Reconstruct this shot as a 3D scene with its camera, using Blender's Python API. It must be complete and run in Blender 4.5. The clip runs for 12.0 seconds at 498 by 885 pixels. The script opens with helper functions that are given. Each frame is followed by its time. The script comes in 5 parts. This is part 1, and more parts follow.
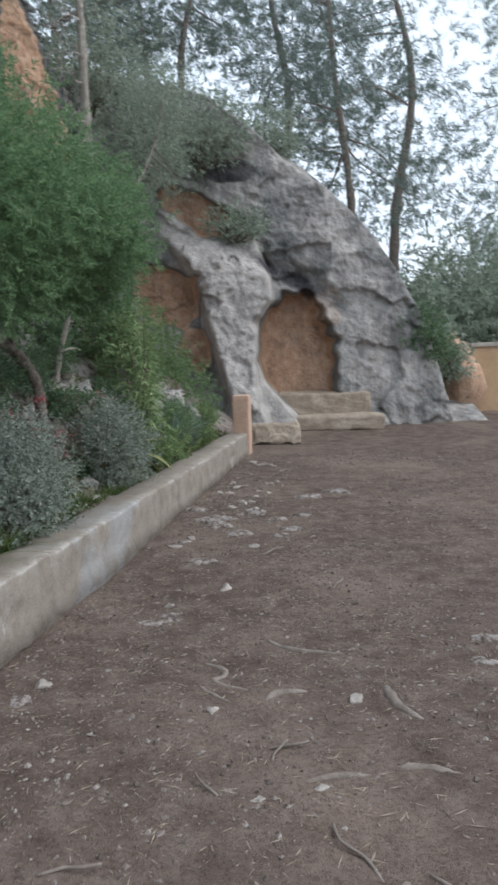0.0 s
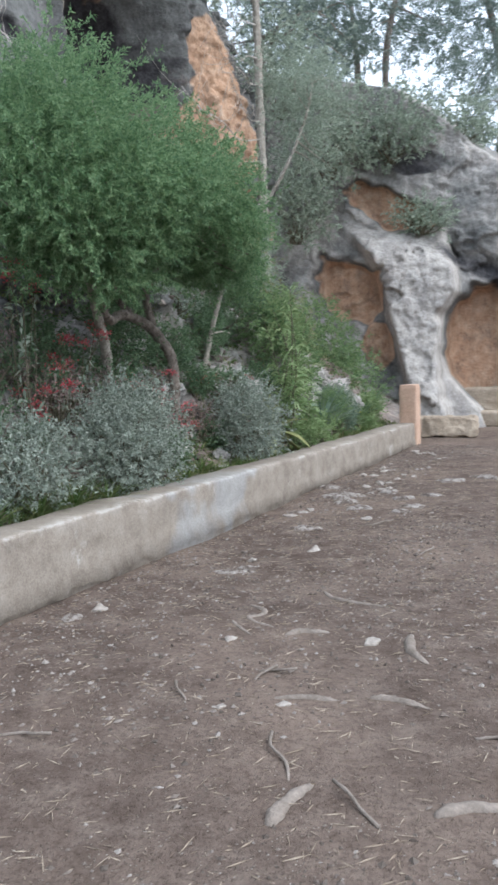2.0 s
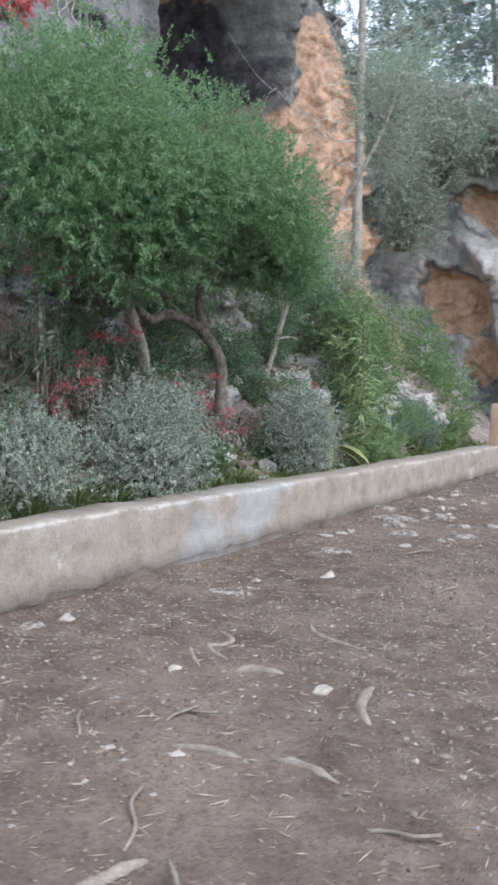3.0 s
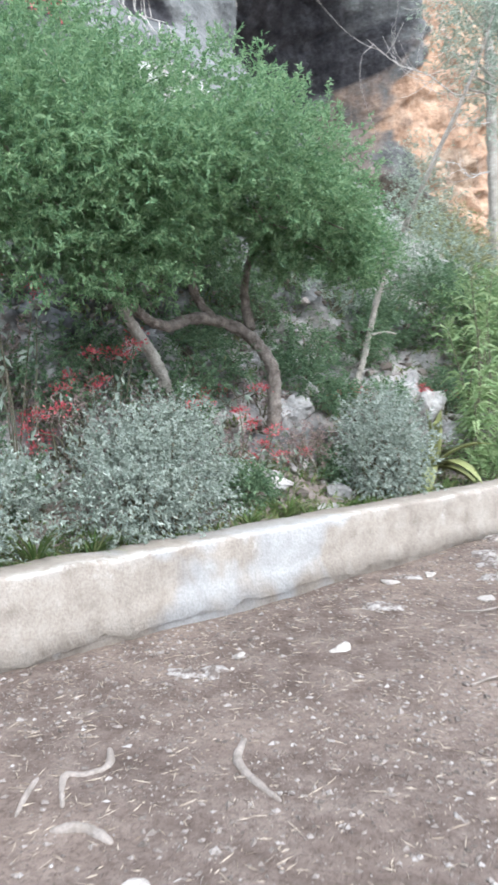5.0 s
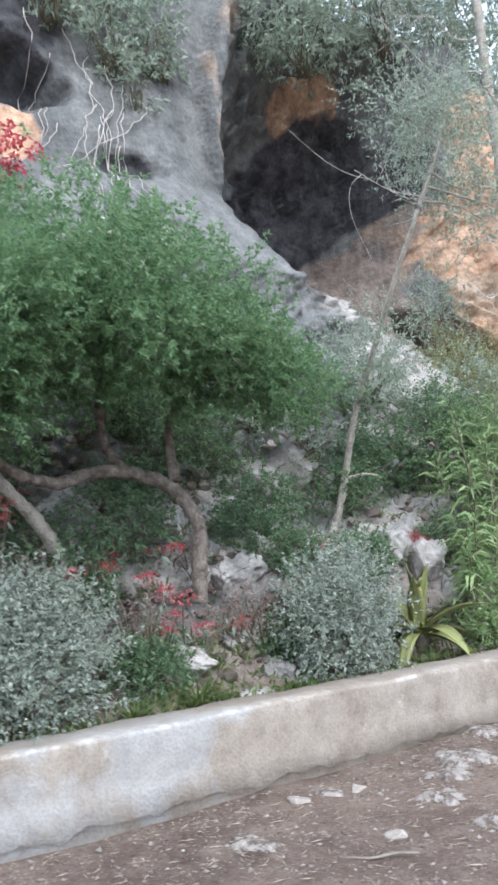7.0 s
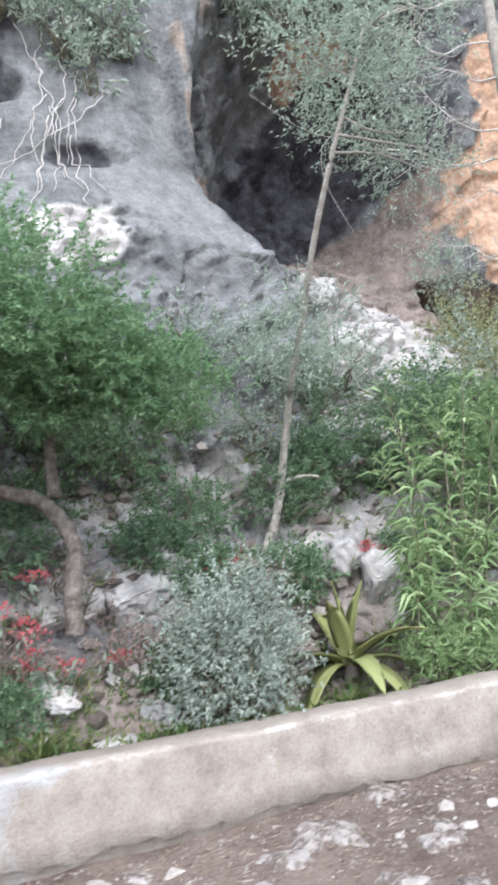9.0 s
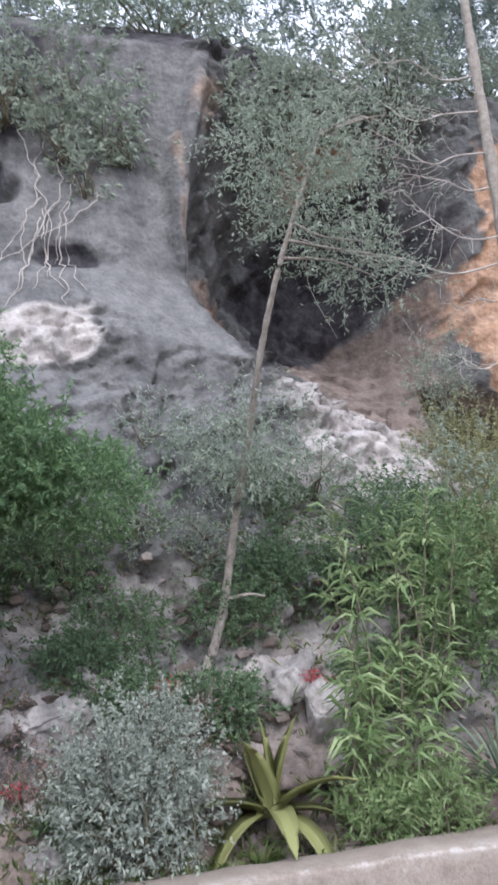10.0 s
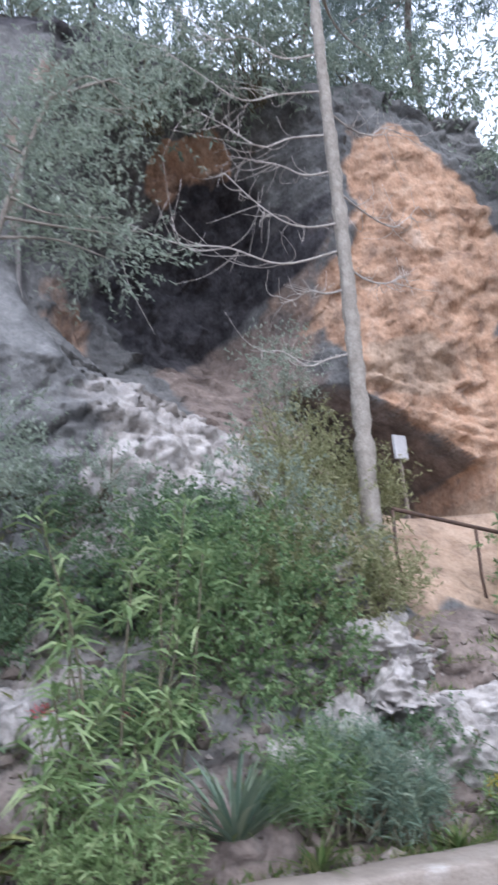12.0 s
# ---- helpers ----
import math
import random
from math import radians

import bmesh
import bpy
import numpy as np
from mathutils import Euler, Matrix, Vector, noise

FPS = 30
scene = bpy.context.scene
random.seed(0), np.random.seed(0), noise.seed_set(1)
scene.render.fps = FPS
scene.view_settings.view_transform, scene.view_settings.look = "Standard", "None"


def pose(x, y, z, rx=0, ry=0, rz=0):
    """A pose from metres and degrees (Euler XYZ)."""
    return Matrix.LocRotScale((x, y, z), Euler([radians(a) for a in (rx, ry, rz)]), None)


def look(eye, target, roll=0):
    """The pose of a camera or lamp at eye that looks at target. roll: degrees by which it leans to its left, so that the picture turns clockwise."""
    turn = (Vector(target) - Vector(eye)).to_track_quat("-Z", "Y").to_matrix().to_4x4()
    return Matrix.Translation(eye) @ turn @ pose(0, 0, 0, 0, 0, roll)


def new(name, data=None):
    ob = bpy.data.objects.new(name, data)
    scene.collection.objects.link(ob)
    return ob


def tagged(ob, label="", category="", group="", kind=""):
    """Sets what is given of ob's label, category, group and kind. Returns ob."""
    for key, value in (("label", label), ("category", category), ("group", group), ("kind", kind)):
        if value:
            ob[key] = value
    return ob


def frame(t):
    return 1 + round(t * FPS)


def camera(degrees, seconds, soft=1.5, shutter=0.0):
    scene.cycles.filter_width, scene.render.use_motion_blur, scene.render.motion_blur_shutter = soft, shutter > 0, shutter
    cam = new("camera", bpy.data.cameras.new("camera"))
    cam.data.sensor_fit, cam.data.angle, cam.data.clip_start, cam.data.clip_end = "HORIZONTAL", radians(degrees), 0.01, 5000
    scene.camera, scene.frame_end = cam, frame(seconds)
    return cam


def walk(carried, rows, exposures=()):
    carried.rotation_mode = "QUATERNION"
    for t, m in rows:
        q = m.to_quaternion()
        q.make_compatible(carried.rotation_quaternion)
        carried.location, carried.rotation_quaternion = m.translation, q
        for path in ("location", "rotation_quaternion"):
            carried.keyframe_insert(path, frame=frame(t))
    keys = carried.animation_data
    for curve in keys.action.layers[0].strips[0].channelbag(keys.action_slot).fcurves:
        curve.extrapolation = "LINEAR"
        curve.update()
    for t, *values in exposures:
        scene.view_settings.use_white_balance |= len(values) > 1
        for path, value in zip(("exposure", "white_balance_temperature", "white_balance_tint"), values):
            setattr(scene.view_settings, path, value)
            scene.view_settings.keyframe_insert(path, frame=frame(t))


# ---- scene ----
cam = camera(34.6, 12.0, soft=2.8, shutter=0.4)
METRES, EYE, TILT, LEAN, TURN = 9.3, 1.63, -7.25, 1.5, 0.0
ROWS = [
    (0.0, 0.0, 0.0, 0.0, 0.0, 0.0, 0.0),
    (0.5, 0.0186, -0.012, -0.013, 4.57, 1.76, -1.66),
    (1.0, 0.0428, -0.0102, -0.0206, 8.02, 2.69, -0.19),
    (1.5, 0.0773, -0.0141, -0.0303, 10.6, 3.67, -1.25),
    (2.0, 0.1033, 0.0022, -0.0347, 16.59, 0.64, -1.47),
    (2.5, 0.1331, 0.031, -0.033, 20.81, 1.32, -0.91),
    (3.0, 0.1637, 0.065, -0.0263, 25.79, 0.57, -5.47),
    (5.0, 0.2141, 0.2495, -0.0052, 42.16, 0.09, -2.44),
    (5.5, 0.22, 0.2918, -0.0001, 48.42, 1.44, -2.28),
    (6.0, 0.2367, 0.3277, 0.0086, 50.4, 8.26, -0.76),
    (6.5, 0.2481, 0.3734, 0.0092, 51.0, 10.75, -0.42),
    (8.5, 0.2762, 0.5526, 0.0291, 60.95, 7.18, -0.57),
    (9.0, 0.2832, 0.5949, 0.035, 62.86, 9.51, 0.75),
    (9.5, 0.2822, 0.6339, 0.0479, 62.13, 12.8, -1.33),
    (10.0, 0.2869, 0.6712, 0.0535, 65.92, 16.25, -2.21),
    (10.5, 0.2897, 0.7071, 0.0584, 69.44, 16.03, -1.44),
    (11.0, 0.28, 0.7484, 0.0644, 69.62, 16.0, -1.52),
    (11.5, 0.2872, 0.7895, 0.067, 67.09, 18.62, -0.26),
    (12.0, 0.2959, 0.8305, 0.0717, 65.4, 16.91, -1.49),
]
walk(cam, [(t, pose(0, 0, EYE, TILT, LEAN, TURN) @ pose(METRES * x, METRES * y, METRES * z, 90 + pitch, roll, yaw)) for t, x, y, z, yaw, pitch, roll in ROWS],
     [(0, 0.42, 6030, 8), (1.5, 0.7, 5960, 9), (2.0, 1.0, 5900, 8), (2.5, 1.04, 5850, 9), (3.2, 1.25, 5850, 10), (4.8, 1.84, 5800, 8), (5.5, 1.98, 5800, 8), (6.0, 1.7, 5780, 9), (6.5, 1.44, 5740, 9), (7.5, 1.65, 5850, 9),
      (8.5, 1.92, 5880, 9), (9.0, 1.76, 5880, 11), (9.5, 1.25, 5900, 13), (10.0, 1.15, 5930, 18), (11.0, 1.18, 5870, 19), (11.5, 1.08, 5700, 20), (12, 1.1, 5600, 17)])

# ---- light ----
world = bpy.data.worlds.new("sky")
scene.world = world
world.use_nodes = True
wn, wl = world.node_tree.nodes, world.node_tree.links
sky = wn.new("ShaderNodeTexSky")
sky.sky_type, sky.sun_disc = "NISHITA", False
sky.sun_elevation, sky.sun_rotation = radians(50), radians(120)
sky.air_density, sky.dust_density = 1.0, 5.0
cloud = wn.new("ShaderNodeMix")  # thin even cloud over the sky
cloud.data_type, cloud.inputs[0].default_value, cloud.inputs[7].default_value = "RGBA", 0.72, (8.6, 9.2, 10.0, 1)
wn["Background"].inputs["Strength"].default_value = 0.12
wl.new(sky.outputs[0], cloud.inputs[6])
wl.new(cloud.outputs[2], wn["Background"].inputs[0])
sun = new("sun", bpy.data.lights.new("sun", "SUN"))
sun.data.energy, sun.data.angle, sun.data.color = 0.8, radians(25), (1.0, 0.95, 0.88)
sun.matrix_world = look((7, 0.5, 7), (0, 0, 0))

# ---- materials ----
def material(name, rough=0.9, spec=0.2):
    m = bpy.data.materials.new(name)
    m.use_nodes = True
    n, l = m.node_tree.nodes, m.node_tree.links
    b = n["Principled BSDF"]
    b.inputs["Roughness"].default_value = rough
    b.inputs["Specular IOR Level"].default_value = spec
    return m, n, l, b


def noise_node(n, l, coord, scale, detail=6, rough=0.6, dist=0.0):
    t = n.new("ShaderNodeTexNoise")
    t.inputs["Scale"].default_value, t.inputs["Detail"].default_value = scale, detail
    t.inputs["Roughness"].default_value, t.inputs["Distortion"].default_value = rough, dist
    l.new(coord, t.inputs["Vector"])
    return t.outputs["Fac"]


def ramp(n, l, fac, stops):
    r = n.new("ShaderNodeValToRGB")
    e = r.color_ramp.elements
    while len(e) < len(stops):
        e.new(0.5)
    for k, (p, c) in zip(e, stops):
        k.position, k.color = p, (*c, 1) if len(c) == 3 else c
    l.new(fac, r.inputs[0])
    return r.outputs[0]


def mix(n, l, fac, a, b, kind="MIX"):
    x = n.new("ShaderNodeMix")
    x.data_type, x.blend_type = "RGBA", kind
    for v, i in ((fac, 0), (a, 6), (b, 7)):
        if isinstance(v, (int, float)):
            x.inputs[i].default_value = v
        elif isinstance(v, tuple):
            x.inputs[i].default_value = (*v, 1)
        else:
            l.new(v, x.inputs[i])
    return x.outputs[2]


def bump(n, l, b, height, strength, dist):
    k = n.new("ShaderNodeBump")
    k.inputs["Strength"].default_value, k.inputs["Distance"].default_value = strength, dist
    l.new(height, k.inputs["Height"])
    l.new(k.outputs[0], b.inputs["Normal"])


def attribute(n, name):
    a = n.new("ShaderNodeAttribute")
    a.attribute_name = name
    return a.outputs["Fac"]


def simple(name, c1, c2, scale=8, rough=0.9, relief=0.3, dist=0.01, fine=60, spec=0.2):
    """A rough two-tone surface with grain at two scales."""
    m, n, l, b = material(name, rough, spec)
    co = n.new("ShaderNodeTexCoord").outputs["Object"]
    big, small = noise_node(n, l, co, scale), noise_node(n, l, co, fine, 4)
    col = ramp(n, l, big, [(0.3, c1), (0.7, c2)])
    col = mix(n, l, 0.35, col, ramp(n, l, small, [(0.35, (0.35, 0.35, 0.35)), (0.65, (1, 1, 1))]), "MULTIPLY")
    l.new(col, b.inputs["Base Color"])
    bump(n, l, b, small, relief, dist)
    return m


def rock_material():
    """Limestone: grey, with ochre, pale and dark (soot, painted recess shade) stretches that follow the mesh's own
    attributes.
    """
    m, n, l, b = material("limestone", 0.95, 0.15)
    co = n.new("ShaderNodeTexCoord").outputs["Object"]
    big, mid, fine = noise_node(n, l, co, 1.1, 8, 0.65), noise_node(n, l, co, 6, 8, 0.7), noise_node(n, l, co, 38, 5, 0.7)
    grey = ramp(n, l, mid, [(0.25, (0.115, 0.116, 0.113)), (0.5, (0.183, 0.184, 0.178)), (0.75, (0.27, 0.269, 0.26))])
    ochre = ramp(n, l, mid, [(0.25, (0.36, 0.21, 0.13)), (0.5, (0.53, 0.345, 0.23)), (0.78, (0.64, 0.49, 0.365))])
    stain = noise_node(n, l, co, 2.6, 8, 0.72, 0.6)
    ochre = mix(n, l, ramp(n, l, stain, [(0.36, (0.75, 0.75, 0.75)), (0.47, (0, 0, 0))]), ochre, (0.27, 0.19, 0.145))
    ochre = mix(n, l, ramp(n, l, stain, [(0.56, (0, 0, 0)), (0.7, (0.6, 0.6, 0.6))]), ochre, (0.62, 0.5, 0.4))
    pale = ramp(n, l, mid, [(0.3, (0.38, 0.35, 0.318)), (0.5, (0.48, 0.45, 0.418)), (0.75, (0.6, 0.57, 0.54))])
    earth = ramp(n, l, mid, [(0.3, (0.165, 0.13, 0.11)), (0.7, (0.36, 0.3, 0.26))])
    tan = ramp(n, l, mid, [(0.3, (0.36, 0.25, 0.17)), (0.7, (0.55, 0.42, 0.31))])
    # near-black for soot stains and for recess shade painted into the colour
    soot_shade = ramp(n, l, mid, [(0.3, (0.03, 0.03, 0.034)), (0.7, (0.12, 0.115, 0.12))])
    col = grey
    for name, c in (("ochre", ochre), ("pale", pale), ("earth", earth), ("tan", tan), ("soot_shade", soot_shade)):
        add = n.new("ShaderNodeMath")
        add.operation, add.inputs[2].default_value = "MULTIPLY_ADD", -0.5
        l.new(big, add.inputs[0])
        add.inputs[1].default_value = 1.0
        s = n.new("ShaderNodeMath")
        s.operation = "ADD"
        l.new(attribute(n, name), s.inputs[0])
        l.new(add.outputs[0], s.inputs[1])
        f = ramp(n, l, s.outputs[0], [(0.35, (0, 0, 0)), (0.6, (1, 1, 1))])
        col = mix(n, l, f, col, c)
    streak = n.new("ShaderNodeMapping")
    streak.inputs["Scale"].default_value = (2.2, 2.2, 0.22)
    l.new(co, streak.inputs["Vector"])
    run = noise_node(n, l, streak.outputs[0], 1.6, 6, 0.65)
    col = mix(n, l, 0.55, col, ramp(n, l, run, [(0.36, (0.38, 0.38, 0.4)), (0.56, (1, 1, 1))]), "MULTIPLY")
    pit = n.new("ShaderNodeTexVoronoi")
    pit.inputs["Scale"].default_value = 17
    l.new(co, pit.inputs["Vector"])
    col = mix(n, l, 0.32, col, ramp(n, l, pit.outputs["Distance"], [(0.08, (0.3, 0.28, 0.26)), (0.25, (1, 1, 1))]), "MULTIPLY")
    col = mix(n, l, 0.42, col, ramp(n, l, fine, [(0.3, (0.4, 0.4, 0.4)), (0.6, (1, 1, 1))]), "MULTIPLY")
    l.new(col, b.inputs["Base Color"])
    bump(n, l, b, mix(n, l, 0.45, mix(n, l, 0.5, fine, mid), pit.outputs["Distance"]), 0.9, 0.03)
    return m


def leaf_material(name, c1, c2, c3, glow=0.3, rough=0.55):
    m, n, l, b = material(name, rough, 0.3)
    rnd = n.new("ShaderNodeNewGeometry").outputs["Random Per Island"]
    l.new(ramp(n, l, rnd, [(0.0, c1), (0.5, c2), (1.0, c3)]), b.inputs["Base Color"])
    t = n.new("ShaderNodeBsdfTranslucent")
    l.new(ramp(n, l, rnd, [(0.0, c2), (1.0, c3)]), t.inputs[0])
    x = n.new("ShaderNodeMixShader")
    x.inputs[0].default_value = glow
    l.new(b.outputs[0], x.inputs[1])
    l.new(t.outputs[0], x.inputs[2])
    l.new(x.outputs[0], n["Material Output"].inputs[0])
    return m


def wall_material():
    """Old render: beige, with a whiter patch, dirt runs, chips and a stained top edge."""
    m, n, l, b = material("wall_coat", 0.95, 0.15)
    co = n.new("ShaderNodeTexCoord").outputs["Object"]
    big, mid, fine = noise_node(n, l, co, 1.3, 6), noise_node(n, l, co, 7, 8, 0.7), noise_node(n, l, co, 70, 4)
    col = ramp(n, l, mid, [(0.28, (0.205, 0.173, 0.143)), (0.5, (0.3, 0.26, 0.218)), (0.75, (0.375, 0.334, 0.288))])
    s = n.new("ShaderNodeMath")
    s.operation = "MULTIPLY"
    l.new(attribute(n, "patch"), s.inputs[0])
    l.new(ramp(n, l, big, [(0.3, (0.5, 0.5, 0.5)), (0.55, (1, 1, 1))]), s.inputs[1])
    col = mix(n, l, ramp(n, l, s.outputs[0], [(0.3, (0, 0, 0)), (0.75, (0.85, 0.85, 0.85))]), col, ramp(n, l, mid, [(0.3, (0.315, 0.305, 0.294)), (0.7, (0.41, 0.408, 0.4))]))
    col = mix(n, l, 0.4, col, ramp(n, l, fine, [(0.3, (0.5, 0.48, 0.46)), (0.6, (1, 1, 1))]), "MULTIPLY")
    col = mix(n, l, ramp(n, l, noise_node(n, l, co, 3.1, 8, 0.75), [(0.6, (0, 0, 0)), (0.68, (0.7, 0.7, 0.7))]), col, (0.47, 0.445, 0.41))
    e = n.new("ShaderNodeMath")
    e.operation = "MULTIPLY"
    l.new(attribute(n, "edge"), e.inputs[0])
    l.new(ramp(n, l, noise_node(n, l, co, 4.3, 8, 0.75), [(0.5, (0, 0, 0)), (0.58, (1, 1, 1))]), e.inputs[1])
    col = mix(n, l, e.outputs[0], col, (0.56, 0.54, 0.505))
    c = n.new("ShaderNodeMath")  # soil washed over the top
    c.operation = "MULTIPLY"
    l.new(attribute(n, "cap"), c.inputs[0])
    l.new(ramp(n, l, noise_node(n, l, co, 2.2, 7, 0.7), [(0.35, (0.25, 0.25, 0.25)), (0.6, (0.85, 0.85, 0.85))]), c.inputs[1])
    col = mix(n, l, c.outputs[0], col, (0.21, 0.18, 0.148))
    l.new(col, b.inputs["Base Color"])
    bump(n, l, b, mix(n, l, 0.5, fine, mid), 0.6, 0.014)
    return m


ROCK = rock_material()
WALL_COAT = wall_material()
def pebble_material():
    m, n, l, b = material("pebble", 0.95, 0.15)
    co = n.new("ShaderNodeTexCoord").outputs["Object"]
    rnd = n.new("ShaderNodeNewGeometry").outputs["Random Per Island"]
    col = ramp(n, l, rnd, [(0.0, (0.1, 0.083, 0.07)), (0.5, (0.2, 0.168, 0.146)), (0.85, (0.27, 0.235, 0.208)), (1.0, (0.37, 0.338, 0.308))])
    fine = noise_node(n, l, co, 50, 5)
    col = mix(n, l, 0.6, col, ramp(n, l, fine, [(0.3, (0.45, 0.42, 0.4)), (0.65, (1, 1, 1))]), "MULTIPLY")
    l.new(col, b.inputs["Base Color"])
    bump(n, l, b, fine, 0.5, 0.01)
    return m


def dirt_material():
    """Trodden earth: paler worn patches, dark damp ones, crumbs of stone and needles."""
    m, n, l, b = material("trodden_earth", 1.0, 0.08)
    co = n.new("ShaderNodeTexCoord").outputs["Object"]
    big, mid, fine = noise_node(n, l, co, 0.55, 6, 0.6), noise_node(n, l, co, 5, 8, 0.7), noise_node(n, l, co, 42, 6, 0.75)
    col = ramp(n, l, mid, [(0.28, (0.086, 0.063, 0.051)), (0.5, (0.154, 0.117, 0.097)), (0.75, (0.25, 0.2, 0.167))])
    col = mix(n, l, ramp(n, l, big, [(0.47, (0, 0, 0)), (0.66, (0.7, 0.7, 0.7))]), col, (0.28, 0.215, 0.175))
    col = mix(n, l, 0.75, col, ramp(n, l, fine, [(0.3, (0.35, 0.33, 0.32)), (0.52, (0.9, 0.9, 0.9)), (0.68, (1.0, 1.0, 1.0))]), "MULTIPLY")
    crumb = n.new("ShaderNodeTexVoronoi")
    crumb.inputs["Scale"].default_value = 75
    l.new(co, crumb.inputs["Vector"])
    spot = ramp(n, l, crumb.outputs["Distance"], [(0.16, (0.8, 0.8, 0.8)), (0.3, (0, 0, 0))])
    some = ramp(n, l, noise_node(n, l, co, 9, 3), [(0.48, (0, 0, 0)), (0.6, (1, 1, 1))])
    both = mix(n, l, 1.0, spot, some, "MULTIPLY")
    col = mix(n, l, both, col, ramp(n, l, crumb.outputs["Color"], [(0.2, (0.13, 0.11, 0.09)), (0.8, (0.42, 0.37, 0.32))]))
    l.new(col, b.inputs["Base Color"])
    bump(n, l, b, mix(n, l, 0.4, fine, spot), 0.9, 0.02)
    return m


PEBBLE = pebble_material()
DIRT = dirt_material()
PALE_STONE = simple("pale_stone", (0.3, 0.265, 0.23), (0.5, 0.455, 0.41), 7, 0.95, 0.7, 0.015, 45)


def sunk_stone_material():
    """Worn limestone with earth left in its hollows."""
    m, n, l, b = material("sunk_stone", 0.95, 0.15)
    co = n.new("ShaderNodeTexCoord").outputs["Object"]
    mid, fine = noise_node(n, l, co, 22, 7, 0.7), noise_node(n, l, co, 80, 4)
    col = ramp(n, l, mid, [(0.44, (0.14, 0.112, 0.095)), (0.53, (0.29, 0.258, 0.232)), (0.7, (0.42, 0.388, 0.358))])
    col = mix(n, l, 0.4, col, ramp(n, l, fine, [(0.3, (0.5, 0.48, 0.46)), (0.6, (1, 1, 1))]), "MULTIPLY")
    l.new(col, b.inputs["Base Color"])
    bump(n, l, b, mix(n, l, 0.5, fine, mid), 0.9, 0.02)
    return m


SUNK_STONE = sunk_stone_material()
RENDER_COAT = simple("weathered_render", (0.36, 0.32, 0.27), (0.52, 0.48, 0.42), 3, 0.95, 0.4, 0.01, 40)
PINK_STONE = simple("pinkish_stone", (0.5, 0.33, 0.24), (0.62, 0.44, 0.33), 5, 0.9, 0.3, 0.006, 60)
YELLOW_WALL = simple("ochre_plaster", (0.5, 0.34, 0.2), (0.6, 0.43, 0.27), 2, 0.9, 0.2, 0.005, 50)
DEADWOOD = simple("dead_wood", (0.38, 0.35, 0.31), (0.58, 0.54, 0.49), 14, 0.95, 0.4, 0.01, 70)
BARK = simple("bark", (0.11, 0.088, 0.073), (0.36, 0.31, 0.265), 18, 0.95, 0.9, 0.02, 70)
PALE_BARK = simple("pale_bark", (0.28, 0.25, 0.21), (0.48, 0.44, 0.38), 14, 0.95, 0.9, 0.02, 70)
DRY = simple("dry_wood", (0.18, 0.15, 0.125), (0.34, 0.29, 0.25), 12, 0.95, 0.6, 0.01, 80)
TAN_STONE = simple("tan_stone", (0.3, 0.24, 0.18), (0.5, 0.42, 0.33), 4, 0.95, 0.6, 0.02, 30)
LITTER = simple("dry_litter", (0.22, 0.17, 0.125), (0.5, 0.42, 0.33), 9, 0.95, 0.1, 0.003, 60)
IRON = simple("rusty_iron", (0.06, 0.045, 0.04), (0.14, 0.09, 0.065), 20, 0.7, 0.3, 0.003, 90)
PAPER = simple("faded_notice", (0.55, 0.55, 0.55), (0.65, 0.65, 0.66), 4, 0.7, 0.1, 0.002, 60)
CROWN = leaf_material("crown_leaf", (0.07, 0.143, 0.07), (0.152, 0.255, 0.125), (0.27, 0.38, 0.2), 0.46)
HERB = leaf_material("yellowish_leaf", (0.16, 0.17, 0.08), (0.25, 0.26, 0.13), (0.36, 0.36, 0.2))
DRYLEAF = leaf_material("dry_leaf", (0.17, 0.12, 0.11), (0.28, 0.2, 0.185), (0.4, 0.31, 0.27), 0.15)
YELLOW = leaf_material("yellow_petal", (0.55, 0.42, 0.05), (0.65, 0.52, 0.08), (0.7, 0.6, 0.15))
GREEN = leaf_material("green_leaf", (0.07, 0.12, 0.068), (0.125, 0.197, 0.105), (0.2, 0.28, 0.155))
LIME = leaf_material("light_green_leaf", (0.12, 0.19, 0.075), (0.21, 0.3, 0.13), (0.33, 0.405, 0.2))
FRESH = leaf_material("fresh_leaf", (0.09, 0.155, 0.07), (0.165, 0.255, 0.115), (0.27, 0.355, 0.17), 0.35)
SILVER = leaf_material("silver_leaf", (0.17, 0.205, 0.165), (0.265, 0.305, 0.255), (0.4, 0.435, 0.375), 0.2)
OLIVE = leaf_material("olive_leaf", (0.175, 0.22, 0.165), (0.28, 0.335, 0.26), (0.4, 0.45, 0.36), 0.35)
PINE = leaf_material("pine_needle", (0.095, 0.13, 0.115), (0.155, 0.2, 0.17), (0.23, 0.275, 0.23), 0.4)
RED = leaf_material("red_petal", (0.4, 0.06, 0.08), (0.55, 0.1, 0.12), (0.62, 0.2, 0.2), 0.3)
AGAVE = leaf_material("succulent_leaf", (0.14, 0.19, 0.07), (0.23, 0.26, 0.1), (0.36, 0.3, 0.13), 0.15, 0.5)
YUCCA = leaf_material("blue_green_blade", (0.1, 0.155, 0.11), (0.16, 0.225, 0.165), (0.26, 0.31, 0.21), 0.2)
GRASS = leaf_material("grass_blade", (0.06, 0.11, 0.03), (0.11, 0.17, 0.05), (0.24, 0.24, 0.11), 0.3)
STEM = simple("thin_stem", (0.1, 0.09, 0.06), (0.22, 0.2, 0.14), 15, 0.9, 0.2, 0.005, 80)

# ---- builders ----
rng = np.random.default_rng(7)


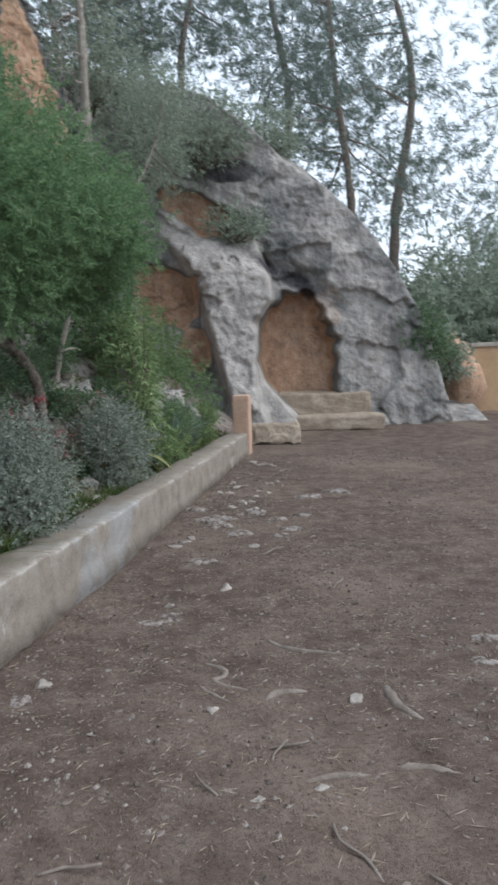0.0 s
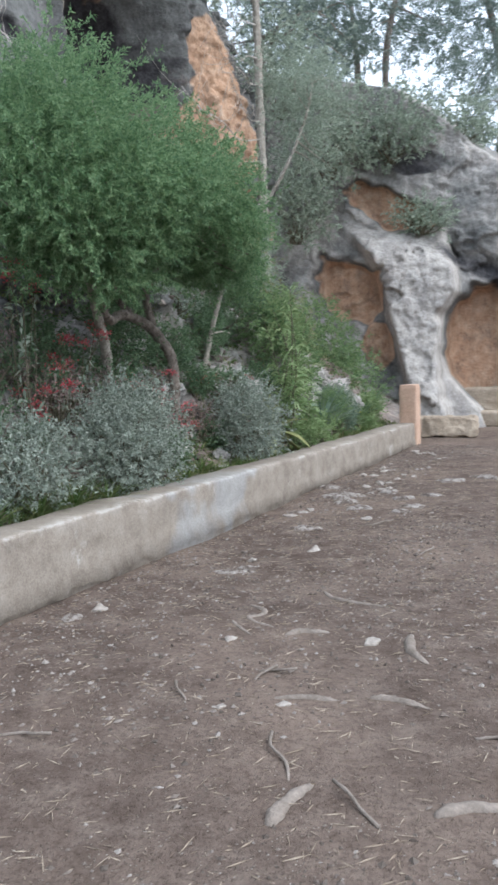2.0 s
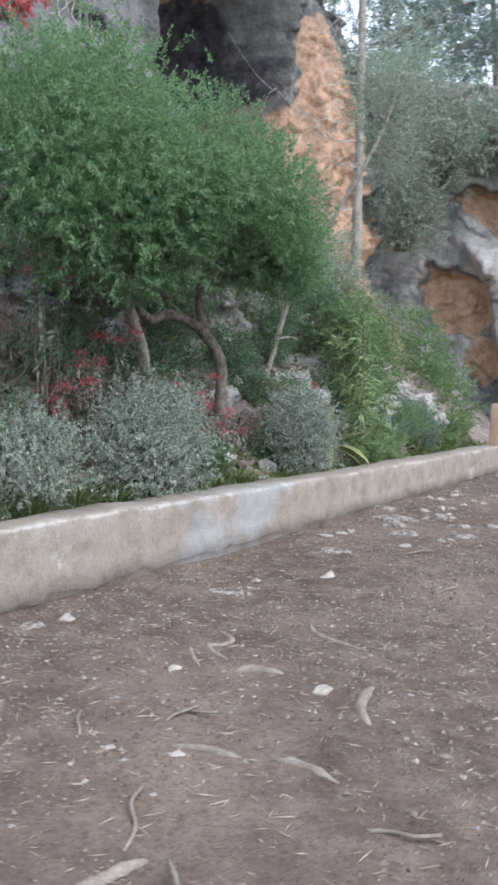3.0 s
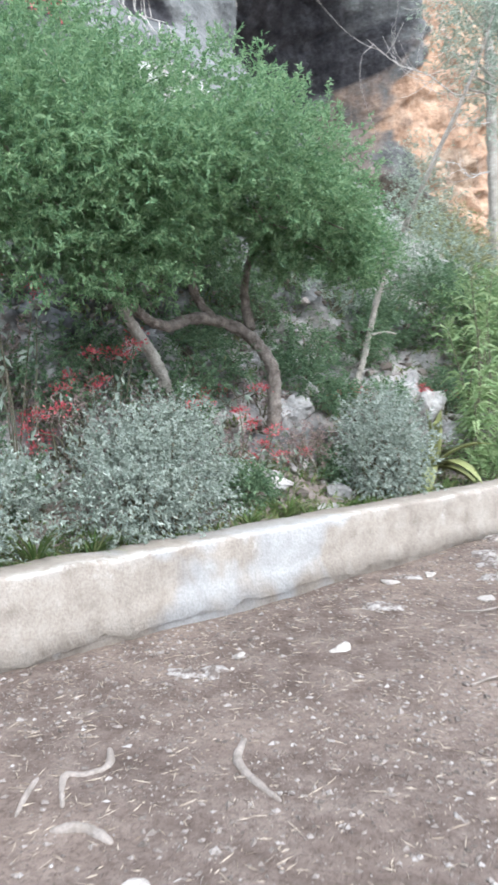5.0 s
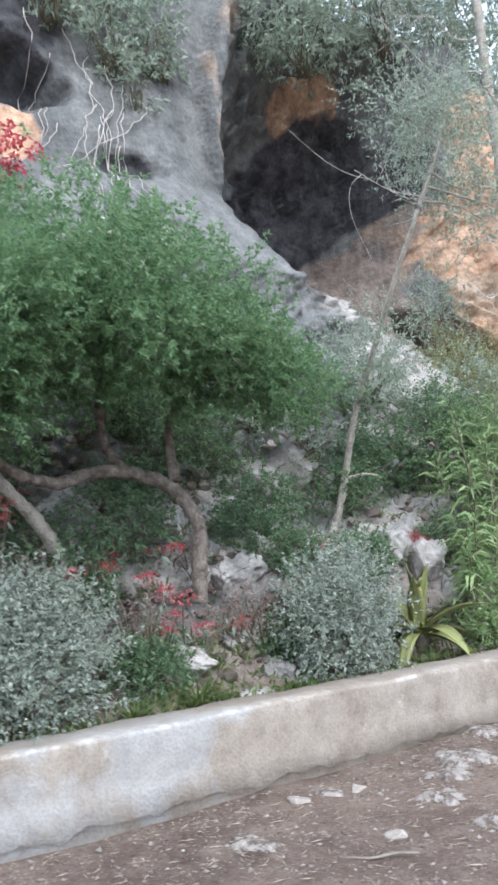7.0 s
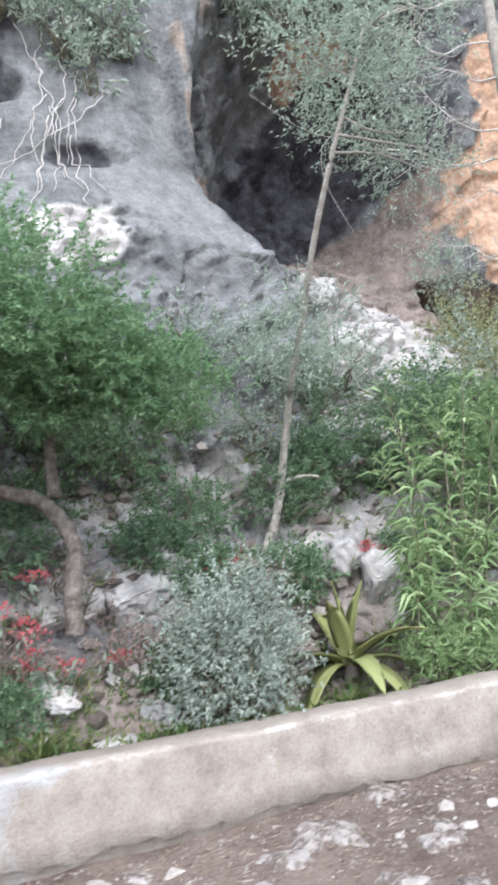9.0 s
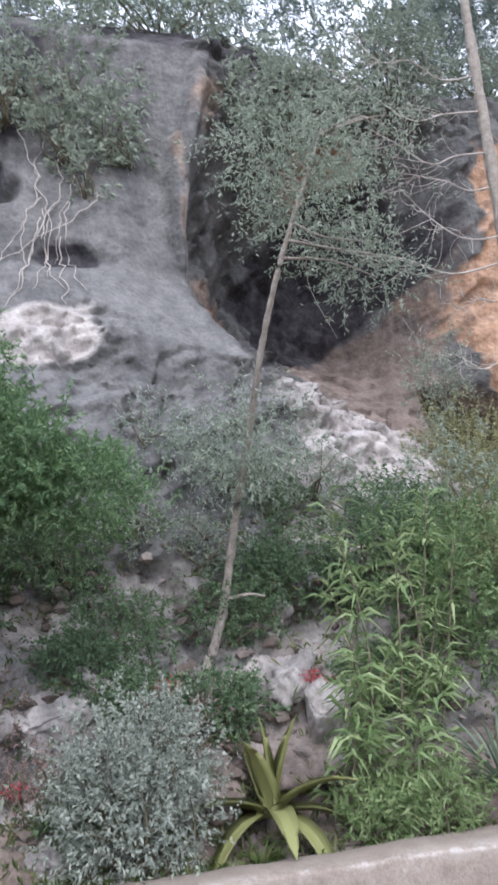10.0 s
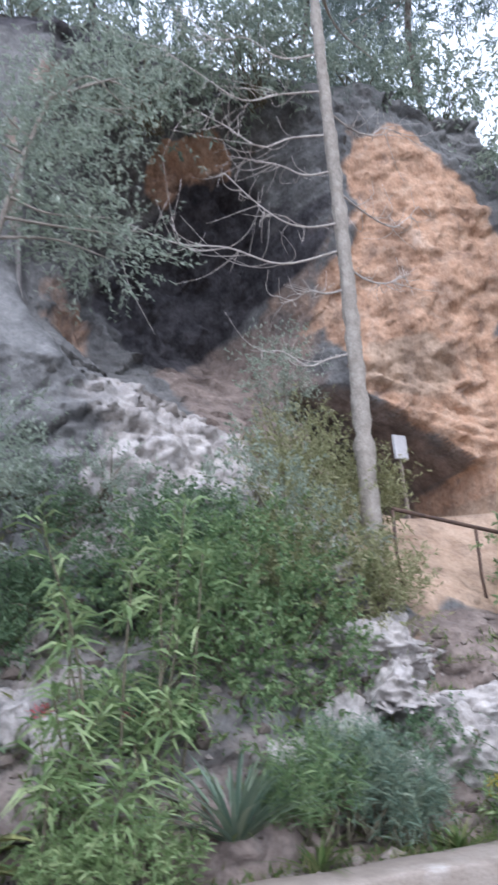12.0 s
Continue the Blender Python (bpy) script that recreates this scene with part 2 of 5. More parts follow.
def mesh_object(name, verts, faces, mat, parent=None, label="", smooth=True):
    me = bpy.data.meshes.new(name)
    me.from_pydata(np.asarray(verts, float).tolist(), [], [list(f) for f in faces])
    me.materials.append(mat)
    if smooth:
        me.shade_smooth()
    ob = new(name, me)
    if parent:
        ob.parent = parent
    return tagged(ob, label)


def thing(name, at, label, category, group=""):
    ob = new(name)
    ob.location = at
    return tagged(ob, label, category, group)


def local(ob, pts):
    return np.asarray(pts, float) - np.array(ob.location)


def tube(points, radii, sides=8, wobble=0.0):
    """A tapered, bent round rod along points."""
    p = np.asarray(points, float)
    r = np.broadcast_to(np.asarray(radii, float), len(p))
    t = np.gradient(p, axis=0)
    t /= np.linalg.norm(t, axis=1)[:, None] + 1e-9
    ref = np.where(np.abs(t[:, 2:3]) < 0.9, np.array([[0, 0, 1.0]]), np.array([[1.0, 0, 0]]))
    a = np.cross(t, ref)
    a /= np.linalg.norm(a, axis=1)[:, None]
    b = np.cross(t, a)
    ang = np.linspace(0, 2 * np.pi, sides, endpoint=False)
    rr = r[:, None] * (1 + wobble * rng.standard_normal((len(p), sides)))
    v = p[:, None] + rr[..., None] * (np.cos(ang)[None, :, None] * a[:, None] + np.sin(ang)[None, :, None] * b[:, None])
    v = v.reshape(-1, 3)
    f = [(i * sides + j, i * sides + (j + 1) % sides, (i + 1) * sides + (j + 1) % sides, (i + 1) * sides + j)
         for i in range(len(p) - 1) for j in range(sides)]
    f += [tuple(range(sides - 1, -1, -1)), tuple(range((len(p) - 1) * sides, len(p) * sides))]
    return v, f


def bend(points, steps=6):
    """A smooth line through points (Catmull-Rom)."""
    p = np.asarray(points, float)
    q = np.vstack([2 * p[0] - p[1], p, 2 * p[-1] - p[-2]])
    out = []
    for i in range(1, len(q) - 2):
        for s in np.linspace(0, 1, steps, endpoint=False):
            a, b, c, d = q[i - 1], q[i], q[i + 1], q[i + 2]
            out.append(0.5 * (2 * b + (c - a) * s + (2 * a - 5 * b + 4 * c - d) * s * s + (3 * b - a - 3 * c + d) * s ** 3))
    return np.array(out + [p[-1]])


def join(pieces):
    v, f, k = [], [], 0
    for a, b in pieces:
        v.append(a)
        f += [tuple(i + k for i in q) for q in b]
        k += len(a)
    return np.vstack(v), f


def blades(base, way, length, width, droop=0.2):
    """Folded leaves: base points, directions, lengths and widths, all as arrays."""
    n = len(base)
    way = way / (np.linalg.norm(way, axis=1)[:, None] + 1e-9)
    side = np.cross(way, rng.standard_normal((n, 3)))
    side /= np.linalg.norm(side, axis=1)[:, None] + 1e-9
    up = np.cross(side, way)
    L, W = np.broadcast_to(length, n)[:, None], np.broadcast_to(width, n)[:, None]
    mid = base + way * L * 0.45
    tip = base + way * L - np.array([[0, 0, 1.0]]) * L * droop
    v = np.stack([base, mid + side * W / 2 + up * W * 0.18, tip, mid - side * W / 2 + up * W * 0.18], 1).reshape(-1, 3)
    f = np.arange(4 * n).reshape(n, 4)
    return v, f.tolist()


def clumps(blobs, n_clump, per, leaf, width, twig=0.12, droop=0.15, shell=0.55, up=0.3):
    """Leaves in sprays inside ellipsoids (x, y, z, rx, ry, rz); thicker towards the outside, with gaps."""
    blobs = np.asarray(blobs, float)
    vol = (blobs[:, 3] * blobs[:, 4] * blobs[:, 5]) ** 0.8
    pick = rng.choice(len(blobs), n_clump, p=vol / vol.sum())
    d = rng.standard_normal((n_clump, 3))
    d /= np.linalg.norm(d, axis=1)[:, None]
    r = shell + (1 - shell) * rng.random(n_clump) ** 0.6 + 0.18 * rng.standard_normal(n_clump)
    c = blobs[pick, :3] + d * r[:, None] * blobs[pick, 3:]
    out = d * 0.8 + np.array([0, 0, up]) + 0.45 * rng.standard_normal((n_clump, 3))
    out /= np.linalg.norm(out, axis=1)[:, None]
    s = rng.random((n_clump, per))
    base = c[:, None] + out[:, None] * (s * twig)[..., None]
    way = out[:, None] * 0.8 + 0.75 * rng.standard_normal((n_clump, per, 3))
    ln = leaf * (0.6 + 0.7 * rng.random(n_clump * per))
    return blades(base.reshape(-1, 3), way.reshape(-1, 3), ln, width * (0.7 + 0.6 * rng.random(n_clump * per)), droop)


def fract(p, scale, octaves=5):
    return noise.fractal(Vector(p) * scale, 1.0, 2.0, octaves, noise_basis="PERLIN_ORIGINAL")


def relief(pts, seed=0.0):
    """Rough limestone relief in metres for an array of points."""
    o = Vector((seed, seed * 1.7, -seed))
    res = np.empty(len(pts))
    for i, p in enumerate(pts):
        v = Vector(p) + o
        res[i] = 0.22 * noise.fractal(v * 0.7, 1.0, 2.0, 3) + 0.16 * (noise.ridged_multi_fractal(v * 0.9, 0.9, 2.1, 5, 1.0, 2.0) - 1.2) * 0.6 + 0.04 * noise.fractal(v * 5.5, 0.8, 2.0, 3)
    return res


def fracture(pts, coarse, fine):
    """Broken limestone: blocks of two sizes that stand out by different amounts."""
    res = np.empty(len(pts))
    for i, p in enumerate(pts):
        v = Vector(p) * Vector((1.1, 1.1, 1.35))
        v += 0.3 * noise.noise_vector(v * 1.3) + 0.07 * noise.noise_vector(v * 6)
        a, b = noise.voronoi(v * 1.15)[1][0], noise.voronoi(v * 3.4)[1][0]
        res[i] = coarse * noise.noise(a * 9.7) + fine * noise.noise(b * 7.3)
    return res


def smoothstep(a, b, x):
    t = np.clip((x - a) / (b - a), 0, 1)
    return t * t * (3 - 2 * t)


def blob(y, z, cy, cz, ry, rz, soft=0.5, ragged=0.11):
    """1 inside an ellipse in a plane, 0 outside, with a soft edge."""
    y, z = np.asarray(y, float), np.asarray(z, float)
    w = np.sin(3.1 * y + 2.3 * z + cy) + 0.7 * np.sin(5.3 * z - 4.1 * y + 2 * cz) + 0.5 * np.sin(11 * y + 9.1 * z) + 0.4 * np.sin(17.3 * z - 13.7 * y + cy)
    r = np.sqrt(((y - cy) / ry) ** 2 + ((z - cz) / rz) ** 2) * (1 + ragged * w)
    return 1 - smoothstep(1 - soft / 2, 1 + soft / 2, r)


def grid_faces(a, b, keep=None, flip=False):
    i = np.arange(a * b).reshape(a, b)
    q = np.stack([i[:-1, :-1], i[1:, :-1], i[1:, 1:], i[:-1, 1:]], -1).reshape(-1, 4)
    if flip:
        q = q[:, ::-1]
    if keep is not None:
        q = q[keep.reshape(-1)[q].all(1)]
    return q.tolist()


def paint(ob, **fields):
    for key, val in fields.items():
        a = ob.data.attributes.new(key, "FLOAT", "POINT")
        a.data.foreach_set("value", np.asarray(val, np.float32).ravel())


def boulder(name, at, size, label, seed, mat=None, group="", pale=0.9, ochre=0.0, pits=0.0):
    """A broken limestone block, sunk a little into what it lies on."""
    bm = bmesh.new()
    bmesh.ops.create_icosphere(bm, subdivisions=5 if pits else 4 if max(size) > 0.1 else 3, radius=1.0)
    pick = random.Random(seed)
    cuts = [(Vector([pick.gauss(0, 1) for _ in range(3)]).normalized(), pick.uniform(0.5, 0.8)) for _ in range(11)]
    for v in bm.verts:
        p = v.co + Vector((seed, 0, seed * 2))
        c = v.co.copy()
        for cut, off in cuts:
            c -= cut * max(0.0, c.dot(cut) - off)
        v.co = c
        k = 1.05 + 0.3 * noise.fractal(p * 1.1, 1.0, 2.0, 3) + 0.2 * (noise.ridged_multi_fractal(p * 2.0, 0.9, 2.0, 4, 1.0, 2.0) - 1.0) * 0.6 + 0.07 * noise.fractal(p * 6, 1.0, 2.0, 3)
        if pits:
            far = noise.voronoi(p * 3.6 + 0.25 * noise.noise_vector(p * 5))[0]
            k += pits * min(0.5, far[1] - far[0]) - pits * 0.2 - 0.5 * pits * max(0.0, 0.28 - noise.voronoi(p * 7)[0][0])
        v.co = Vector((v.co.x * k * size[0], v.co.y * k * size[1], v.co.z * k * size[2]))
    me = bpy.data.meshes.new(name)
    bm.to_mesh(me)
    bm.free()
    me.materials.append(mat or ROCK)
    me.shade_smooth()
    ob = new(name, me)
    ob.location, ob.rotation_euler = at, (0, 0, seed * 1.3)
    paint(ob, pale=np.full(len(me.vertices), pale), ochre=np.full(len(me.vertices), ochre))
    return tagged(ob, label, "rock", group)


# ---- plan ----
def wall_x(y):
    """Front face of the low wall."""
    return -1.32 + 0.17 * (y - 3.94)


def wall_h(y):
    return np.interp(y, [-5, 4, 8, 11.5], [0.44, 0.42, 0.35, 0.32])


# ---- ground ----
def axis(lo, hi, step, far):
    fine = np.arange(lo, hi, step)
    k = step * np.cumsum(1.25 ** np.arange(1, 60))
    return np.concatenate([(lo - k[k < far])[::-1], fine, fine[-1] + k[k < far]])


def ground_z(x, y):
    if abs(x) > 30 or abs(y) > 40:
        return 0.0
    dip = 0.035 * max(0.0, 1 - abs(y - 5.4) / 2.8) * max(0.0, 1 - abs(x + 0.7) / 2.2)
    return 0.02 * fract((x, y, 0), 0.5, 3) + 0.012 * fract((x, y, 3), 4, 3) - dip


gx, gy = axis(-3, 6, 0.08, 900), axis(0, 16, 0.08, 900)
X, Y = np.meshgrid(gx, gy, indexing="ij")
Z = np.array([ground_z(a, b) for a, b in zip(X.ravel(), Y.ravel())])
ground = mesh_object("ground", np.stack([X.ravel(), Y.ravel(), Z], 1), grid_faces(len(gx), len(gy)), DIRT)
tagged(ground, "trodden brown earth with gravel and dry needles", "ground", kind="structure")

# ---- low wall with its post ----
ys = np.arange(-5, 11.35, 0.03)
rows = []
for y in ys:
    h, x0 = wall_h(y), wall_x(y)
    hem = 0.012 + 0.05 * max(-0.6, fract((0, y, 5), 7, 4))  # ragged lower edge of the coat
    prof = [(-0.004, -0.15), (0.002, hem), (0.02, hem + 0.01)] + [(0.004, h * q) for q in (0.35, 0.5, 0.65, 0.8)] + [(0.0, h - 0.02), (-0.003, h - 0.006), (-0.014, h), (-0.1, h + 0.006), (-0.2, h + 0.008), (-0.28, h), (-0.32, h - 0.02), (-0.34, h - 0.1), (-0.34, -0.1)]
    rows.append([(x0 + a + 0.016 * fract((a, y, b), 3.2, 5), y, b + 0.014 * fract((a, y, b + 9), 2.5, 5)) for a, b in prof])
wv = np.array(rows).reshape(-1, 3)
wf = grid_faces(len(ys), 16, flip=True) + [tuple(range(16)), tuple(range(len(wv) - 1, len(wv) - 17, -1))]
low_wall = tagged(mesh_object("low_wall", wv, wf, WALL_COAT), "low weathered rendered garden wall with patched plaster", "wall", kind="structure")
wy = wv[:, 1] + np.array([0.9 * fract(p, 2.4, 5) for p in wv])
paint(low_wall, patch=smoothstep(4.7, 5.5, wy) * smoothstep(6.5, 5.7, wy), edge=np.tile([0] * 7 + [0.15, 0.5, 0.5] + [0] * 6, len(ys)), cap=np.tile([0] * 9 + [0.15, 0.7, 1, 1, 1, 1, 1], len(ys)))


def block(name, size, mat, at, rz=0.0, parent=None, bev=0.02, wob=0.006):
    bm = bmesh.new()
    bmesh.ops.create_cube(bm, size=1.0)
    bmesh.ops.subdivide_edges(bm, edges=bm.edges[:], cuts=15, use_grid_fill=True)
    half = Vector(size) / 2
    for v in bm.verts:  # round the edges, then roughen
        c = Vector([v.co[i] * size[i] for i in range(3)])
        core = Vector([max(-half[i] + bev, min(half[i] - bev, c[i])) for i in range(3)])
        out = c - core
        c = core + out.normalized() * bev if out.length > bev else c
        n3 = noise.noise_vector((c + Vector(at)) * 5) + 0.5 * noise.noise_vector((c + Vector(at)) * 13)
        v.co = c + n3 * wob + Vector((0, 0, half.z))
    me = bpy.data.meshes.new(name)
    bm.to_mesh(me)
    bm.free()
    me.materials.append(mat)
    ob = new(name, me)
    ob.location, ob.rotation_euler = at, (0, 0, rz)
    if parent:
        ob.parent = parent
    return ob


post = block("stone_post", (0.25, 0.25, 0.88), PINK_STONE, (-0.13, 11.47, -0.02), -0.16, bev=0.03)
tagged(post, "square pinkish stone post at the end of the low wall", "post")

# ---- planted bed ----
dd, yy = np.arange(0.25, 2.6, 0.06), np.arange(-5, 13.6, 0.06)
D, Yb = np.meshgrid(dd, yy, indexing="ij")
Zb = wall_h(Yb) - 0.06 + 0.02 * (D - 0.3) + 0.55 * np.maximum(D - 0.55, 0)
Zb += np.array([0.06 * fract((a, b, 5), 1.6, 4) for a, b in zip(D.ravel(), Yb.ravel())]).reshape(D.shape) * np.clip((D - 0.3) * 3, 0, 1)
bed = mesh_object("planted_bed", np.stack([(wall_x(Yb) - D).ravel(), Yb.ravel(), Zb.ravel()], 1), grid_faces(len(dd), len(yy), flip=True), ROCK)
paint(bed, earth=np.full(D.size, 0.66), pale=np.full(D.size, 0.55))
tagged(bed, "dark stony soil of the planted bed behind the low wall", "soil", kind="structure")

# ---- long cliff ----
CZ = [0.2, 1.0, 1.6, 2.3, 3.0, 3.8, 4.8, 6.0, 7.6, 8.3, 9.6]
CY = [-5, 5.5, 8.0, 9.1, 9.55, 10.4, 11.45, 12.2, 13.0, 14.2]
CD = [
    [0.8, 1.3, 1.7, 2.0, 2.2, 2.5, 3.0, 3.4, 3.7, 4.4, 12],
    [0.6, 1.2, 1.7, 2.0, 2.2, 2.6, 3.1, 3.5, 3.7, 4.4, 12],
    [0.6, 1.2, 1.7, 2.0, 2.2, 2.5, 3.2, 3.5, 3.6, 4.2, 12],
    [0.6, 1.2, 1.7, 2.1, 2.25, 2.7, 3.4, 3.6, 3.6, 4.2, 12],
    [0.6, 1.1, 1.6, 1.95, 2.25, 3.2, 4.4, 4.3, 3.8, 4.2, 12],
    [0.6, 1.0, 1.45, 1.85, 2.8, 4.1, 5.5, 5.3, 4.0, 4.4, 12],
    [0.6, 1.1, 1.95, 2.8, 3.7, 4.5, 5.7, 5.4, 4.0, 4.8, 12],
    [0.6, 1.2, 2.1, 3.0, 3.6, 3.75, 3.75, 3.7, 3.9, 5.0, 12],
    [0.6, 1.3, 2.2, 3.0, 3.4, 3.5, 3.4, 3.5, 3.9, 5.2, 12],
    [0.6, 1.7, 2.5, 3.1, 3.3, 3.4, 3.4, 3.5, 4.2, 5.4, 12],
]


def table(a, b, ka, kb, values):
    """Smooth interpolation in a small table."""
    values = np.asarray(values, float)
    i = np.clip(np.searchsorted(ka, a) - 1, 0, len(ka) - 2)
    j = np.clip(np.searchsorted(kb, b) - 1, 0, len(kb) - 2)
    ka, kb = np.asarray(ka), np.asarray(kb)
    s = np.clip((a - ka[i]) / (ka[i + 1] - ka[i]), 0, 1)
    t = np.clip((b - kb[j]) / (kb[j + 1] - kb[j]), 0, 1)
    s = s * s * (3 - 2 * s)
    return (values[i, j] * (1 - s) + values[i + 1, j] * s) * (1 - t) + (values[i, j + 1] * (1 - s) + values[i + 1, j + 1] * s) * t


def low_cave(y, z):
    """The low cave under the ochre overhang: 1 inside its mouth."""
    lip = np.interp(y, [11.4, 12.0, 12.3, 12.5, 12.87, 13.2], [4.1, 3.82, 3.6, 3.42, 3.14, 2.86])
    return smoothstep(lip + 0.1, lip - 0.12, z) * smoothstep(2.3, 2.55, z) * smoothstep(11.72, 12.05, y) * smoothstep(13.34, 13.16, y)


def cliff_depth(y, z):
    swing = np.interp(z, [3.3, 4.5, 5.4, 6.2, 7.2], [0.0, 0.36, 0.34, 0.1, -0.25])  # the alcove's near edge curves with height
    d = table(y + swing * smoothstep(8.2, 8.8, y) * smoothstep(10.6, 9.9, y), z, CY, CZ, CD) + 3.2 * low_cave(y, z)
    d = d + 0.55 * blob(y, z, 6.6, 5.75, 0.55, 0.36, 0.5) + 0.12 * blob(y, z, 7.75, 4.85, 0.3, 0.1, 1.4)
    d = d - 0.22 * blob(y, z, 8.88 + 0.25 * np.maximum(z - 6.0, 0), 6.0, 0.12, 1.4, 0.9)
    return d


def cliff_points(y, z):
    y, z = np.atleast_1d(y).astype(float).ravel(), np.atleast_1d(z).astype(float).ravel()
    p = np.stack([wall_x(y) - cliff_depth(y, z), y, z], 1)
    jag = blob(y, z, 9.8, 2.5, 1.2, 1.1, 0.8) + blob(y, z, 7.5, 1.5, 2.6, 0.6, 0.8) + blob(y, z, 7.55, 3.8, 0.5, 0.4, 0.8)
    smooth_face = smoothstep(3.2, 4.0, z) * smoothstep(9.4, 8.9, y)
    sandy = blob(y, z, 12.3, 2.0, 1.5, 0.7, 0.5)
    bulge = blob(y, z, 13.0, 4.8, 1.1, 1.9, 0.5)
    calm = (1 - 0.45 * bulge) * (1 - 0.72 * smooth_face) * (1 - 0.7 * sandy)
    p[:, 0] += relief(p, 3.1) * calm
    p[:, 0] += np.array([j * (0.1 * noise.fractal(Vector(q) * 4, 0.9, 2.0, 3) + 0.07 * noise.fractal(Vector(q) * 11, 0.7, 2.0, 3)) if j > 0.02 else 0.0 for q, j in zip(p, jag)])
    p[:, 0] += fracture(p, 0.22, 0.11) * (1 - 0.9 * smooth_face) * (1 - 0.8 * sandy) * (1 - 0.5 * bulge)
    p[:, 0] += bulge * np.array([0.05 * noise.fractal(Vector(q) * 3.5, 0.7, 2.1, 5) - 0.12 * max(0.0, 0.3 - noise.voronoi(Vector(q) * Vector((1, 2.2, 2.8)))[0][0]) if w > 0.02 else 0.0 for q, w in zip(p, bulge)])
    ledge = blob(y, z + 0.7 * (y - 12.8), 12.8, 3.5, 0.9, 0.4, 0.9)
    p[:, 0] += ledge * np.array([0.1 * noise.fractal(Vector((q[1] * 1.6, q[0] * 1.6, (q[2] + 0.5 * q[1]) * 13)), 0.9, 2.0, 3) if w > 0.02 else 0.0 for q, w in zip(p, ledge)])
    return p


def slope_z(x, y):
    """Height of the bed or the foot of the cliff under a point of the plan."""
    D = wall_x(y) - x
    zs = np.arange(0.25, 2.4, 0.04)
    p = cliff_points(np.full(len(zs), y), zs)
    hit = zs[p[:, 0] > x]
    bed_z = wall_h(y) - 0.06 + 0.02 * (D - 0.3) + 0.55 * max(D - 0.55, 0)
    return max(bed_z, hit[-1] if len(hit) else 0)


ay = np.concatenate([np.arange(-5, 4, 0.12), np.arange(4, 14.4, 0.03)])
az = np.concatenate([np.arange(0.2, 8.4, 0.03), np.arange(8.4, 9.7, 0.1)])
AY, AZ = np.meshgrid(ay, az, indexing="ij")
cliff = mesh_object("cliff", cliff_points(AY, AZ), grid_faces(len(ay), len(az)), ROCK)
# cave mouth, roof and back: recoloured dark brown as painted shade
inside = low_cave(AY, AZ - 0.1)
wedge = blob(AY, AZ, 8.84 + 0.42 * np.maximum(AZ - 6.1, 0), 6.9, 0.16 + 0.22 * np.maximum(AZ - 6.2, 0), 0.6, 1.0)  # ochre tongue beside the alcove
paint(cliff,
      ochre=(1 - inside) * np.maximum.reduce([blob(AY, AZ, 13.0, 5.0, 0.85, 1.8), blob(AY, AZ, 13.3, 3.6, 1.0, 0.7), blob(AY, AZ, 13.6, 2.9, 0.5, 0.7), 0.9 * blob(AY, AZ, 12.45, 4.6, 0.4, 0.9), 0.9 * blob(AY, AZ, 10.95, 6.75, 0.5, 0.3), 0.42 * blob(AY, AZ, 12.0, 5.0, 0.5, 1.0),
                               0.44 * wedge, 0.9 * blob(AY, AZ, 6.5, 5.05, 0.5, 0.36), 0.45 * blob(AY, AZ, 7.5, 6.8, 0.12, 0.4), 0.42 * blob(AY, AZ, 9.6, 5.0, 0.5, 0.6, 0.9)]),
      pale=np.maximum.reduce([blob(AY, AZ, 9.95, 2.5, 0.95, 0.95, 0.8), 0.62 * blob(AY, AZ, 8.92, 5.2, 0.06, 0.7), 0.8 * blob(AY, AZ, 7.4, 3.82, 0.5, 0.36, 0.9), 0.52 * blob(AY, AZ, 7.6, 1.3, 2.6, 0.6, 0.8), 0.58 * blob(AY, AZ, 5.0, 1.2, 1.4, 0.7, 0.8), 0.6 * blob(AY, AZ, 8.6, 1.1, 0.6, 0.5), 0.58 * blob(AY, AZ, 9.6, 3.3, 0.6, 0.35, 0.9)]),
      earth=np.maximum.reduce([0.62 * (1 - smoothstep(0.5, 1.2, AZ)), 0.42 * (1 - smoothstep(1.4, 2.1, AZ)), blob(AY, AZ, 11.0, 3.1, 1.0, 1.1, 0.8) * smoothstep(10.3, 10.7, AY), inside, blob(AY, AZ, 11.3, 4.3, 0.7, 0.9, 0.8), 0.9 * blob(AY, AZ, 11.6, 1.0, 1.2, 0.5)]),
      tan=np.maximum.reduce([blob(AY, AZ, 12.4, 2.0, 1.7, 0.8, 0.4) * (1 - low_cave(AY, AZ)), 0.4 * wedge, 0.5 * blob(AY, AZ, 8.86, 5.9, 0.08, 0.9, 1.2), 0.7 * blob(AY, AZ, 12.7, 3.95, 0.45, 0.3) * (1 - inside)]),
      # shade of cave, alcove and hollows painted dark; soot stains higher up
      soot_shade=np.maximum.reduce([0.45 * inside, blob(AY, AZ, 11.1, 5.6, 0.85, 1.0, 0.8), 0.8 * blob(AY, AZ, 6.65, 5.9, 0.55, 0.3), 0.6 * blob(AY, AZ, 9.6, 7.9, 1.8, 0.4, 0.9), 0.62 * blob(AY, AZ, 7.0, 7.1, 0.75, 1.1, 0.9), 0.42 * blob(AY, AZ, 8.0, 6.4, 0.9, 1.6, 0.9), 0.7 * blob(AY, AZ, 7.75, 4.85, 0.3, 0.14)]))
tagged(cliff, "grey and ochre limestone cliff with caves and overhangs", "cliff", kind="structure")

